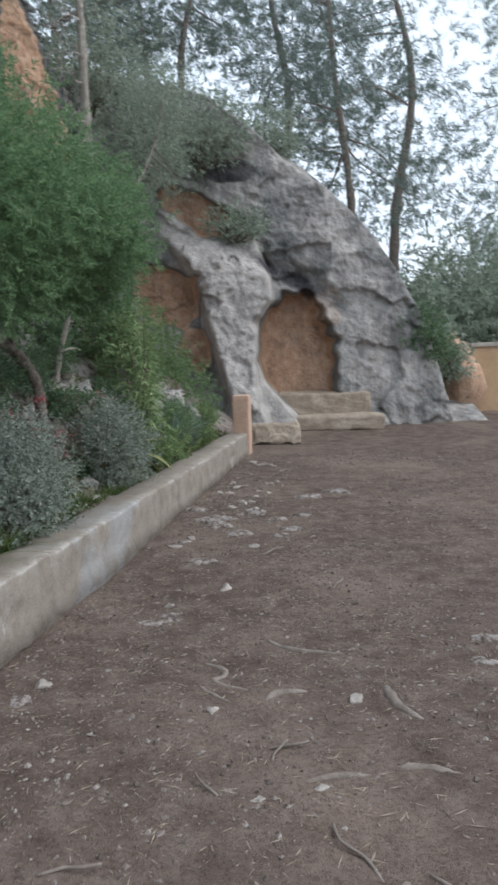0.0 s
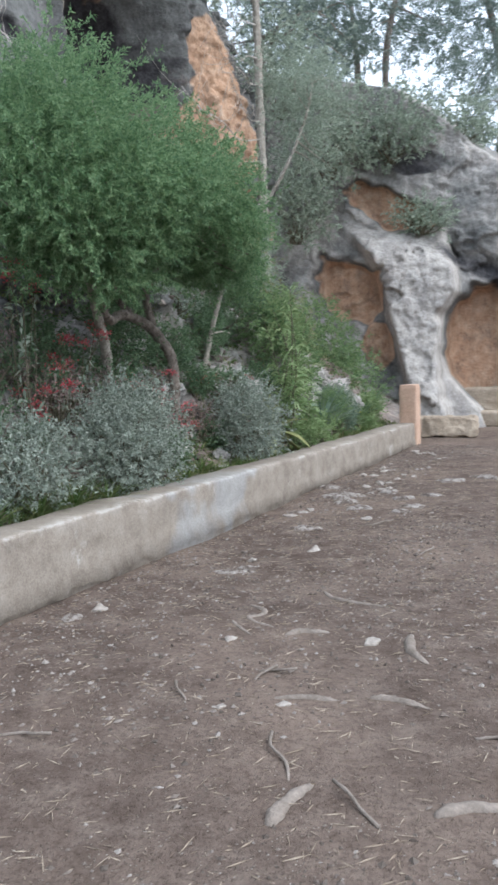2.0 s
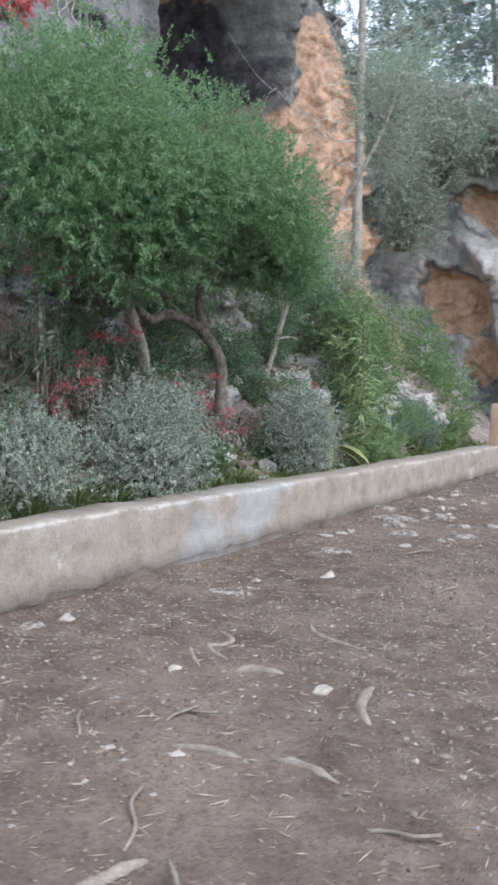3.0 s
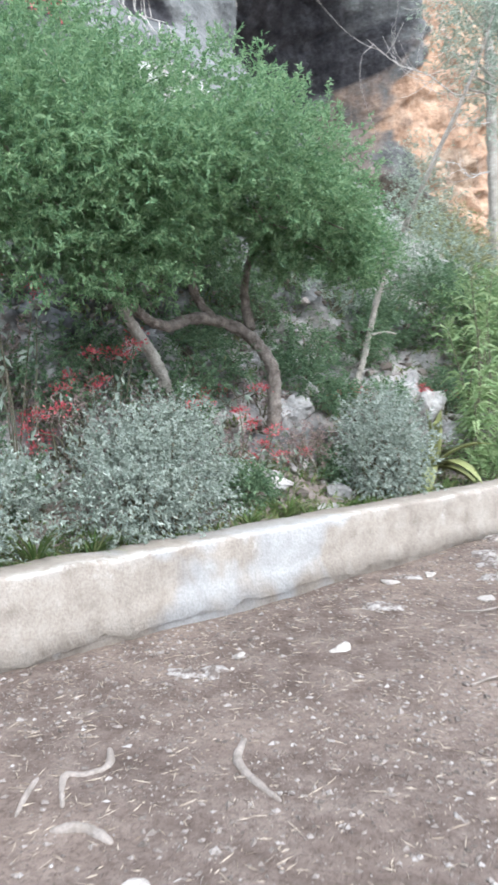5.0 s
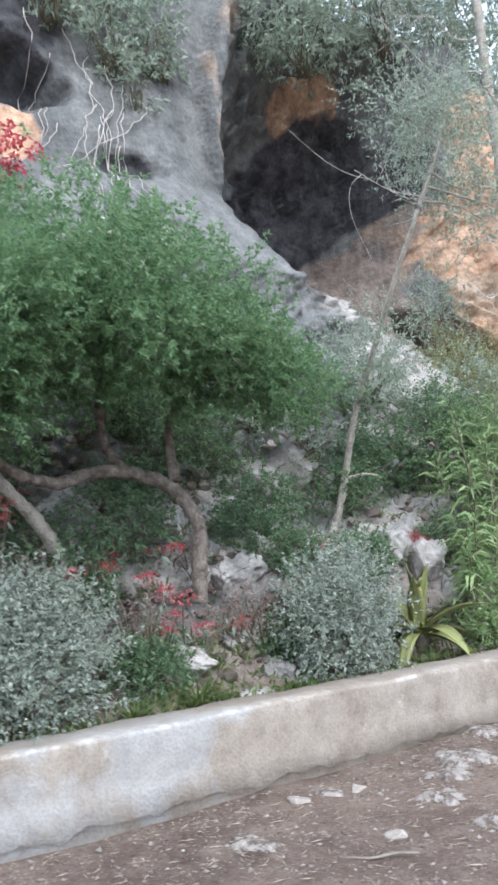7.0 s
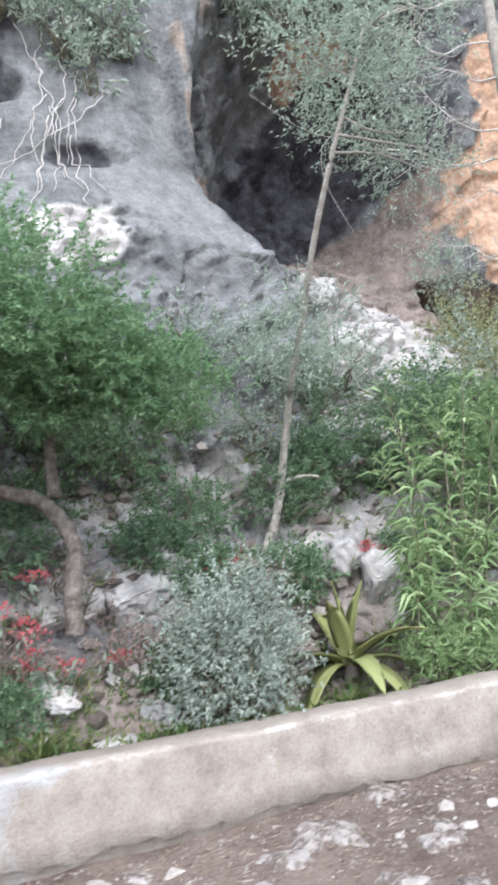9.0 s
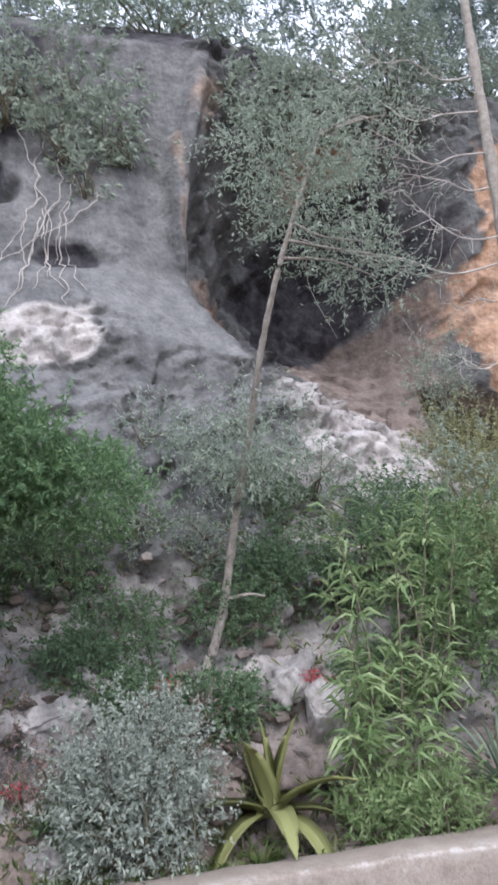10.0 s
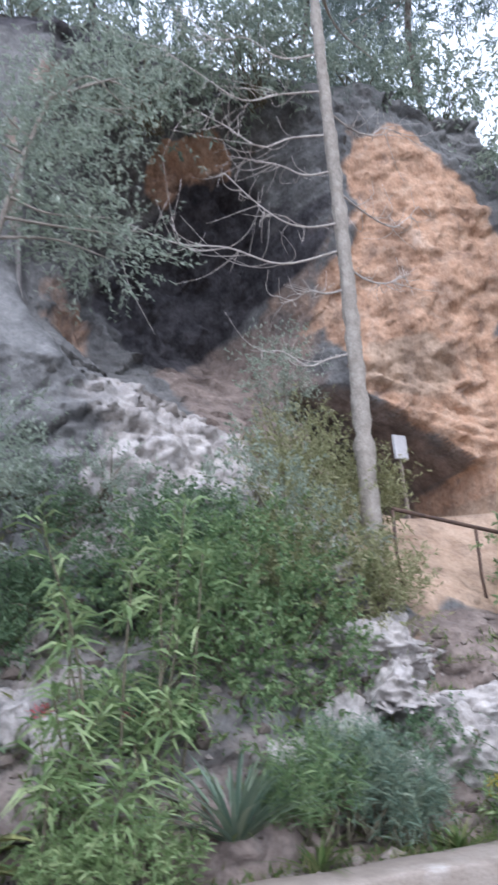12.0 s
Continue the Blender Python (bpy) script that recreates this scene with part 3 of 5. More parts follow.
# ---- grotto outcrop ----
bx, bz = np.arange(-4.2, 4.6, 0.032), np.arange(-0.1, 8.0, 0.032)
BX, BZ = np.meshgrid(bx, bz, indexing="ij")
back = 14.6 + 0.16 * BZ + 0.25 * np.maximum(BX - 1.5, 0)
left = np.interp(BZ, [0, 0.6, 1.3, 2.0, 3.0, 3.6], [-0.5, -0.4, -0.6, -0.8, -1.1, -1.6])
right = np.interp(BZ, [0, 0.3, 0.6, 0.9, 1.3, 2.0, 2.35, 2.85, 3.4], [0.98, 0.9, 0.6, 0.33, 0.2, 0.25, 0.47, 0.42, 0.2])
pillar = smoothstep(left - 0.15, left + 0.15, BX) * (1 - smoothstep(right - 0.12, right + 0.05, BX)) * (1 - smoothstep(2.9, 3.9, BZ))
arch = blob(BX, BZ + 0.3 * (BX - 0.7), 0.9, 0.9, 0.75, 1.62, 0.2, 0.06)
hollow = blob(BX, BZ + 0.25 * (BX + 1.4), -1.45, 2.5, 0.68, 0.56, 0.35)
shelf = blob(BX, BZ + 0.4 * (BX + 0.8), -0.75, 4.0, 0.8, 0.34, 0.4)
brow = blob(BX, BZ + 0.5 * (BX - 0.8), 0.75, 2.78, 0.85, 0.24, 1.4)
top = np.interp(BX, [-4, -0.7, 0.2, 0.7, 1.4, 2.0, 2.3, 2.8, 3.2, 3.4, 3.9], [7.0, 6.2, 5.5, 5.0, 4.5, 3.95, 3.65, 2.9, 2.2, 1.8, 0.0])
over = np.maximum(BZ - top, 0)
Q = np.stack([BX.ravel(), (back - pillar * (1.35 - 0.2 * BZ) + np.maximum(arch * 0.8, brow * 0.24) + hollow * 0.32 + shelf * 0.3 + over * 3.6).ravel(), BZ.ravel()], 1)
Q[:, 1] += fracture(Q, 0.17, 0.04) * (1 - 0.85 * arch.ravel())
Q[:, 1] += 0.38 * relief(Q, 8.2) * (1 - 0.75 * arch.ravel())
Q[:, 1] += np.array([0.05 * noise.ridged_multi_fractal(Vector(q) * Vector((0.6, 0.6, 0.9)), 1.1, 2.1, 4, 1.0, 2.2) * 0.6 + 0.022 * noise.fractal(Vector(q) * 8, 0.8, 2.0, 3) for q in Q]) * (1 - 0.9 * arch.ravel())
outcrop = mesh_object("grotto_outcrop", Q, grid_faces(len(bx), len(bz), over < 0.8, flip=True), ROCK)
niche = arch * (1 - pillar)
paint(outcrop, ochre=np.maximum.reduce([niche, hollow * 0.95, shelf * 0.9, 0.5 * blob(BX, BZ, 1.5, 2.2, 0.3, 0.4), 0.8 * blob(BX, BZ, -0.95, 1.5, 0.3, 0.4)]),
      # dark of the brow and overhang shadow above the shelf painted into the colour
      pale=(1 - np.maximum.reduce([niche, hollow, shelf, 0.9 * blob(BX, BZ, -0.95, 1.5, 0.3, 0.4)])) * np.maximum(0.5 + 0.2 * pillar, 0.5 * blob(BX, BZ, 2.6, 0.9, 1.5, 1.4)), soot_shade=np.maximum(0.62 * brow, 0.6 * blob(BX, BZ, -0.3, 4.75, 0.6, 0.22)))
tagged(outcrop, "grey limestone outcrop with an ochre grotto", "rock", kind="structure")

bench = block("stone_bench", (1.75, 0.55, 0.62), TAN_STONE, (1.35, 14.95, 0.02), -0.02, bev=0.04, wob=0.03)
tagged(bench, "rough tan stone bench built into the grotto", "bench")
step = block("stone_step", (1.9, 0.5, 0.27), TAN_STONE, (1.45, 14.42, 0.0), -0.02, bev=0.05, wob=0.025)
tagged(step, "low rubble step in front of the grotto bench", "step")
foot = block("foot_slab", (0.95, 0.4, 0.3), TAN_STONE, (0.3, 12.7, 0.0), 0.05, bev=0.05, wob=0.05)
tagged(foot, "worn stone slab at the foot of the outcrop", "stone")

# ---- ochre wall at the far side of the yard ----
far_wall = new("far_wall")
far_wall.location = (4.75, 17.1, 0)
tagged(far_wall, "plain ochre plastered wall with a flat coping", "wall", kind="structure")
block("wall_body", (14, 0.3, 1.42), YELLOW_WALL, (7.0, 0.15, -0.05), parent=far_wall, bev=0.01)
block("coping", (14.1, 0.4, 0.09), RENDER_COAT, (7.0, 0.15, 1.374), parent=far_wall, bev=0.015)
boulder("ochre_boulder", (4.35, 16.9, 0.55), (0.6, 0.6, 1.15), "tall ochre boulder at the end of the far wall", 2.3, pale=0.0, ochre=0.9)

# ---- hillside behind ----
hx, hy = np.arange(-16, 9, 0.4), np.arange(15.6, 44, 0.4)
HX, HY = np.meshgrid(hx, hy, indexing="ij")
HZ = smoothstep(15.5, 20, HY) * (6.2 * smoothstep(5.0, -1.5, HX) + 0.09 * (HY - 20) * smoothstep(9, 3, HX)) - 0.3
HZ += np.array([0.25 * fract((a, b, 1), 0.6, 3) for a, b in zip(HX.ravel(), HY.ravel())]).reshape(HX.shape) * smoothstep(16, 18, HY)
hill = mesh_object("hillside", np.stack([HX.ravel(), HY.ravel(), HZ.ravel()], 1), grid_faces(len(hx), len(hy)), ROCK)
paint(hill, earth=np.full(HX.size, 0.8))
tagged(hill, "wooded stony hillside behind the outcrop", "hill", kind="structure")


def hill_z(x, y):
    return float(smoothstep(15.5, 20, y) * (6.2 * smoothstep(5.0, -1.5, x) + 0.09 * (y - 20) * smoothstep(9, 3, x)) - 0.3)


# ---- rocks on the slope ----
ROCKS = [  # y, depth behind the wall's face, sizes, pale
    (6.72, 0.52, 0.13, 0.16, 0.11), (6.66, 1.25, 0.22, 0.24, 0.2), (8.45, 1.3, 0.2, 0.19, 0.26), (8.7, 1.25, 0.2, 0.36, 0.34),
    (7.2, 1.65, 0.2, 0.28, 0.2), (6.2, 1.6, 0.22, 0.3, 0.2), (7.6, 1.55, 0.16, 0.2, 0.17), (5.3, 1.5, 0.2, 0.25, 0.2),
    (7.95, 1.35, 0.13, 0.15, 0.12), (6.95, 1.0, 0.14, 0.16, 0.12), (8.75, 0.95, 0.16, 0.2, 0.24),
    (7.1, 1.3, 0.2, 0.26, 0.18), (7.4, 1.42, 0.18, 0.24, 0.17), (6.98, 0.72, 0.12, 0.18, 0.12), (7.05, 1.0, 0.13, 0.17, 0.13), (6.5, 0.85, 0.13, 0.2, 0.12), (7.55, 1.1, 0.11, 0.15, 0.11), (6.85, 1.5, 0.2, 0.26, 0.2), (7.75, 1.3, 0.12, 0.2, 0.14),
]
for k, (y, d, a, b, c) in enumerate(ROCKS):
    x = wall_x(y) - d
    boulder("limestone_rock", (x, y, slope_z(x, y) - 0.07), (a, b, c), "pale weathered limestone rock among the plants", 1.7 * k + 0.4, group="rocks on the slope", pale=0.58, pits=0.2)
for k, (x, y, z, a, b, c) in enumerate([(-1.62, 10.66, 1.27, 0.2, 0.26, 0.18), (-1.38, 10.55, 0.96, 0.18, 0.36, 0.14), (-1.16, 10.72, 0.62, 0.2, 0.28, 0.26), (-1.2, 11.05, 0.8, 0.2, 0.3, 0.18), (-1.5, 10.8, 1.12, 0.1, 0.12, 0.07), (-1.25, 10.75, 0.82, 0.09, 0.13, 0.07), (-1.05, 10.25, 0.55, 0.12, 0.14, 0.1), (-1.3, 10.15, 0.8, 0.14, 0.16, 0.12), (-1.2, 9.75, 0.72, 0.1, 0.14, 0.1)]):
    boulder("white_rock", (x, y, z), (a * 1.5, b * 1.5, c * 1.35), "white pitted limestone rock on bare brown earth", 3.1 * k + 5, group="white rocks by the path", pale=1.1, pits=0.38)

# ---- railing and notice ----
railing = thing("railing", (-1.9, 11.1, 1.7), "thin rusty iron handrail beside the cave path", "railing")
for y, zb, zt in ((11.1, 1.55, 2.17), (11.82, 1.3, 2.02), (12.6, 1.2, 1.86)):
    mesh_object("post", *(lambda v, f: (local(railing, v), f))(*tube([(-1.9, y, zb), (-1.9, y - 0.02, (zb + zt) / 2), (-1.9, y, zt)], 0.012, 8)), IRON, railing)
mesh_object("top_rail", *(lambda v, f: (local(railing, v), f))(*tube(bend([(-1.9, 11.1, 2.18), (-1.9, 11.82, 2.03), (-1.9, 12.6, 1.87), (-1.92, 13.3, 1.7)]), 0.016, 8)), IRON, railing)
notice = thing("notice", (-3.65, 12.57, 2.46), "small pale notice board on a stake inside the cave", "sign")
block("board", (0.03, 0.19, 0.25), PAPER, (0, 0, 0.58), 0.25, parent=notice, bev=0.004, wob=0.003)
block("stake", (0.025, 0.03, 0.95), DRY, (-0.03, 0, -0.3), 0.25, parent=notice, bev=0.004, wob=0.003)


# ---- plants: builders ----
def placed(ob, made):
    v, f = made
    return local(ob, v), f


def shrub(name, at, blobs, mat, label, category, n, per, leaf, width, stems=14, twig=0.12, droop=0.15, group="", up=0.3, shell=0.45):
    """Stems that fan out from one foot and a crown of leaves."""
    t = thing(name, at, label, category, group)
    b = np.asarray(blobs, float)
    rods = []
    for _ in range(stems):
        c = b[rng.integers(len(b))]
        d = rng.standard_normal(3)
        tip = c[:3] + 0.8 * d / np.linalg.norm(d) * c[3:]
        foot = np.array(at) + np.array([0.05, 0.05, 0]) * rng.standard_normal(3)
        mid = (foot + tip) / 2 + np.array([0.06, 0.06, 0.05]) * rng.standard_normal(3)
        rods.append(tube(bend([foot - [0, 0, 0.05], mid, tip], 4), np.linspace(0.011, 0.003, 9), 5))
    tagged(mesh_object("stem", *placed(t, join(rods)), STEM, t), kind="stuff")
    tagged(mesh_object("foliage", *placed(t, clumps(blobs, n, per, leaf, width, twig, droop, shell, up)), mat, t, smooth=False), kind="stuff")
    return t


def tuft(name, at, n, length, width, mat, label, category, spread=0.7, droop=0.35, group=""):
    """A rosette of long narrow blades, each bent in three."""
    t = thing(name, at, label, category, group)
    v, f = [], []
    for i in range(n):
        a = rng.random() * 2 * np.pi
        s = spread * (0.25 + rng.random())
        L = length * (0.6 + 0.5 * rng.random())
        d = np.array([np.cos(a) * s, np.sin(a) * s, 1.0])
        d /= np.linalg.norm(d)
        side = np.cross(d, [0, 0, 1.0])
        side /= np.linalg.norm(side) + 1e-9
        k = len(v)
        for q in np.linspace(0, 1, 6):
            p = d * L * q + np.array([np.cos(a), np.sin(a), 0]) * L * 0.35 * q * q * s - np.array([0, 0, 1]) * droop * L * q ** 2.2
            w = width * (1 - q) ** 0.7 * (0.7 + 0.6 * min(1, q * 4)) / 2 + 0.0005
            v += [p - side * w, p + np.array([0, 0, -0.25 * w]), p + side * w]
        for j in range(5):
            o = k + 3 * j
            f += [(o, o + 1, o + 4, o + 3), (o + 1, o + 2, o + 5, o + 4)]
    tagged(mesh_object("foliage", np.array(v), f, mat, t), kind="stuff")
    return t


def lance_plant(at, stalks, label, group=""):
    """Tall stems with drooping lance-shaped leaves in whorls."""
    t = thing("oleander", at, label, "shrub", group)
    rods, base, way, ln, wd = [], [], [], [], []
    for tip in stalks:
        foot = np.array(at) + np.array([0.06, 0.08, 0]) * rng.standard_normal(3)
        tip = np.array(tip)
        mid = (foot + tip) / 2 + 0.05 * rng.standard_normal(3)
        line = bend([foot - [0, 0, 0.05], mid, tip], 8)
        rods.append(tube(line, np.linspace(0.011, 0.004, len(line)), 6))
        for q in np.sort(np.concatenate([rng.uniform(0.25, 0.9, 5), [0.86, 0.93, 0.97, 1.0]])):
            p = line[int(q * (len(line) - 1))]
            for a in np.linspace(0, 2 * np.pi, 7, endpoint=False) + rng.random() * 6:
                base.append(p + 0.02 * rng.standard_normal(3))
                way.append(np.array([np.cos(a), np.sin(a), 0.35 + 0.7 * (q > 0.93)]) + 0.38 * rng.standard_normal(3))
                ln.append(0.14 + 0.11 * rng.random())
                wd.append(0.016 + 0.008 * rng.random())
    tagged(mesh_object("stem", *placed(t, join(rods)), STEM, t), kind="stuff")
    tagged(mesh_object("foliage", *placed(t, blades(np.array(base), np.array(way), np.array(ln), np.array(wd), 0.42)), LIME, t, smooth=False), kind="stuff")
    return t


def tree(name, foot, trunks, blobs, bark, mat, label, n, per, leaf, width, category="tree", twig=0.2, droop=0.1, shell=0.5, up=0.2, limbs=10, group="", lumps=0):
    """trunks: lists of (points, thick, thin); limbs run from the trunks' ends into the crown."""
    t = thing(name, foot, label, category, group)
    ends = []
    for pts, r0, r1 in trunks:
        line = bend(pts, 14)
        mesh_object("trunk" if not ends else "limb", *placed(t, tube(line, np.linspace(r0, r1, len(line)) * (1 + 0.06 * rng.standard_normal(len(line))), 14, 0.1)), bark, t)
        ends.append((line, r1))
    b = np.asarray(blobs, float)
    stock = np.vstack([line[int(len(line) * 0.45):] for line, r in ends])
    for _ in range(limbs):
        c = b[rng.integers(len(b))]
        d = rng.standard_normal(3)
        tip = c[:3] + 0.7 * d / np.linalg.norm(d) * c[3:]
        far = np.linalg.norm(stock - tip + [0, 0, 0.25 * abs(b[:, 5]).mean()], axis=1)
        s = stock[np.argsort(far)[rng.integers(0, min(3, len(far)))]]
        gap = np.linalg.norm(tip - s)
        mid = (s + tip) / 2 + np.array([0, 0, 0.12 * gap]) + 0.1 * gap * rng.standard_normal(3)
        r = 0.012 * gap + 0.003
        mesh_object("branch", *placed(t, tube(bend([s, mid, tip], 5), np.linspace(r, r * 0.3, 11), 6)), bark, t)
    if lumps:
        extra = []
        for c in b:
            for _ in range(lumps):
                d = rng.standard_normal(3)
                d /= np.linalg.norm(d)
                d[2] = abs(d[2]) - 0.15
                r = 0.16 + 0.13 * rng.random()
                extra.append((*(c[:3] + d * c[3:] * (0.75 + 0.3 * rng.random())), r, r, 0.8 * r))
        blobs = list(blobs) + extra * 3
    tagged(mesh_object("crown", *placed(t, clumps(blobs, n, per, leaf, width, twig, droop, shell, up)), mat, t, smooth=False), kind="stuff")
    return t


# ---- the spreading green tree over the bed ----
g_foot = (-1.78, 6.67, 0.95)
tree("mastic_tree", g_foot,
     [([(-1.78, 6.67, 0.85), (-1.76, 6.68, 1.1), (-1.8, 6.72, 1.35), (-1.92, 6.62, 1.58), (-2.0, 6.42, 1.68), (-2.0, 6.15, 1.7), (-1.95, 5.85, 1.64), (-1.85, 5.5, 1.75), (-1.8, 5.2, 2.1)], 0.054, 0.028),
      ([(-1.95, 6.68, 1.62), (-2.0, 6.7, 1.95), (-1.9, 6.8, 2.4)], 0.04, 0.02), ([(-2.0, 6.35, 1.69), (-2.08, 6.25, 1.95), (-1.9, 6.2, 2.5)], 0.035, 0.02)],
     [(-1.75, 5.75, 2.85, 0.7, 0.65, 0.45), (-1.7, 5.3, 2.5, 0.8, 0.7, 0.5), (-1.6, 4.6, 2.0, 0.5, 0.65, 0.3), (-1.6, 5.2, 1.98, 0.45, 0.42, 0.26), (-1.55, 6.95, 2.1, 0.4, 0.4, 0.3), (-1.45, 6.25, 2.45, 0.62, 0.62, 0.45), (-1.25, 6.55, 2.2, 0.38, 0.4, 0.27), (-2.1, 6.0, 2.5, 0.7, 0.9, 0.42), (-1.6, 4.7, 2.35, 0.6, 0.6, 0.5), (-1.5, 5.8, 2.45, 0.7, 0.9, 0.36), (-1.3, 6.2, 2.3, 0.5, 0.6, 0.22), (-1.9, 5.0, 2.85, 0.6, 0.7, 0.42)],
     BARK, CROWN, "spreading evergreen tree with bent trunk and dense green crown", 9500, 22, 0.036, 0.011, twig=0.13, shell=0.62, limbs=26, up=0.35, lumps=9)
tree("leaning_tree", (-2.06, 5.9, 1.1),
     [([(-2.05, 5.95, 1.0), (-2.0, 5.86, 1.24), (-1.94, 5.72, 1.44), (-1.88, 5.5, 1.66), (-1.8, 5.2, 2.0)], 0.046, 0.03)],
     [(-1.75, 5.2, 2.4, 0.6, 0.6, 0.4), (-1.7, 4.6, 2.6, 0.7, 0.6, 0.6), (-1.75, 4.2, 2.5, 0.6, 0.5, 0.5)], PALE_BARK, CROWN, "small leaning tree with a pale trunk and green leaves", 2400, 24, 0.034, 0.0095, twig=0.16, limbs=10)

# ---- sapling with thin grey-green leaves ----
tree("sapling", (-1.95, 7.95, 0.8),
     [([(-2.05, 7.82, 0.65), (-2.0, 7.92, 0.98), (-1.95, 8.08, 1.3), (-1.9, 8.16, 1.61), (-1.76, 8.22, 2.1), (-1.51, 8.23, 2.51), (-1.24, 8.23, 2.94), (-1.0, 8.27, 3.35), (-0.85, 8.4, 3.8), (-0.8, 8.55, 4.2)], 0.034, 0.01),
      ([(-1.9, 8.15, 1.58), (-1.82, 8.28, 1.6), (-1.76, 8.36, 1.58)], 0.012, 0.008)],
     [(-1.5, 8.22, 2.5, 0.3, 0.34, 0.22), (-1.6, 8.2, 2.4, 0.22, 0.28, 0.16), (-0.9, 8.5, 3.75, 0.32, 0.34, 0.28), (-0.9, 8.8, 3.4, 0.26, 0.34, 0.2), (-0.95, 8.3, 4.1, 0.3, 0.34, 0.22), (-0.8, 8.8, 4.2, 0.3, 0.4, 0.22)],
     PALE_BARK, OLIVE, "slender pale-barked sapling with sparse grey-green leaves", 1150, 13, 0.038, 0.01, twig=0.25, shell=0.2, limbs=16)

# ---- pine with bare lower branches ----
pine_tree = tree("pine", (-2.02, 10.95, 1.2),
                 [([(-2.02, 10.9, 1.05), (-2.05, 11.02, 2.25), (-2.08, 11.1, 3.5), (-2.1, 11.16, 4.65), (-2.12, 11.2, 5.8), (-2.15, 11.26, 7.0), (-2.25, 11.4, 8.6), (-2.3, 11.45, 9.8)], 0.077, 0.03)],
                 [(-2.4, 11.5, 9.4, 1.2, 1.2, 0.8), (-1.8, 12.1, 8.4, 1.0, 1.0, 0.5), (-2.4, 10.6, 8.1, 1.0, 0.9, 0.5), (-2.9, 12.1, 7.6, 0.9, 0.9, 0.5)], PALE_BARK, PINE,
                 "tall pine with a pale straight trunk and dead lower branches", 800, 14, 0.12, 0.008, twig=0.2, limbs=18)
for z, sw, L, lift in ((4.35, -1, 1.75, 0.35), (4.6, -1, 1.0, 0.75), (5.45, -1, 1.3, 0.15), (3.45, -1, 0.75, 0.1), (5.1, -1, 0.9, 0.25), (4.0, -1, 0.6, -0.1), (4.9, 1, 1.3, 0.5), (4.2, 1, 0.9, 0.4), (5.9, -1, 1.5, 0.3), (5.7, 1, 1.0, 0.4), (6.3, -1, 1.3, 0.6)):
    s = np.array([np.interp(z, [3.5, 4.65, 5.8, 7.0], [-2.08, -2.1, -2.12, -2.15]), np.interp(z, [3.5, 4.65, 5.8, 7.0], [11.1, 11.16, 11.2, 11.26]), z])
    d = np.array([-0.28 + 0.12 * rng.standard_normal(), sw * 0.93, 0.0])
    line = bend([s, s + d * L * 0.3 + [0, 0, -0.06 * L], s + d * L * 0.55 + [0.03, 0, (-0.08 + 0.06 * rng.standard_normal()) * L], s + d * L * 0.78 + [0, 0, (lift * 0.2 + 0.05 * rng.standard_normal()) * L], s + d * L + [0, 0, lift * L * 0.5]], 5)
    rods = [tube(line, np.linspace(0.0095, 0.0028, len(line)), 6)]
    for k in range(20):
        p = line[rng.integers(3, len(line))]
        e = d * 0.5 + np.array([0.5, 0.55, 0.35]) * rng.standard_normal(3)
        ln = L * (0.12 + 0.22 * rng.random())
        curl = np.array([0.25, 0.4, 0.5]) * rng.standard_normal(3) * ln
        tw = bend([p, p + e * ln * 0.4 - [0, 0, 0.05 * ln], p + e * ln * 0.75 + 0.3 * curl, p + e * ln * 0.95 + curl + [0, 0, 0.25 * ln]], 4)
        rods.append(tube(tw, np.linspace(0.0036, 0.0015, len(tw)), 5))
    mesh_object("dead_branch", *placed(pine_tree, join(rods)), DEADWOOD, pine_tree, "bare grey dead branch")

# ---- shrubs in the bed ----
SILVER_LABEL = "silver-grey saltbush with small leaves behind the low wall"
for y, d, r, n in ((5.38, 0.5, (0.34, 0.58, 0.44), 1700), (7.38, 0.52, (0.32, 0.38, 0.42), 1200), (4.35, 0.55, (0.3, 0.42, 0.3), 700)):
    x = wall_x(y) - d - 0.05
    z = slope_z(x, y)
    shrub("saltbush", (x, y, z), [(x, y, z + r[2] * 0.8, *r), (x - 0.05, y + r[1] * 0.3, z + r[2] * 1.0, r[0] * 0.8, r[1] * 0.6, r[2] * 0.75), (x + 0.05, y - r[1] * 0.35, z + r[2] * 0.7, r[0] * 0.8, r[1] * 0.6, r[2] * 0.7)],
          SILVER, SILVER_LABEL, "shrub", int(n * 1.3), 12, 0.028, 0.012, 34, 0.12, group="silver shrubs", up=0.5, shell=0.5)

for at, stalks in (((-1.25, 8.65, 0.4), [(-1.1, 8.48, 2.0), (-1.1, 8.6, 1.56), (-1.15, 8.8, 1.2), (-1.05, 8.5, 1.2), (-1.2, 8.95, 1.75), (-1.4, 8.6, 1.6)]),
                   ((-1.3, 9.0, 0.42), [(-1.15, 9.15, 1.4), (-1.1, 9.3, 1.8), (-1.2, 8.9, 0.95), (-1.3, 9.3, 2.1), (-1.05, 9.05, 1.1), (-1.5, 9.2, 1.9)]),
                   ((-1.3, 8.4, 0.4), [(-1.05, 8.55, 0.75), (-1.1, 8.45, 1.0), (-1.2, 8.7, 0.9), (-1.0, 8.8, 0.8)])):
    lance_plant(at, stalks, "tall oleander with long narrow light-green leaves", "oleanders")

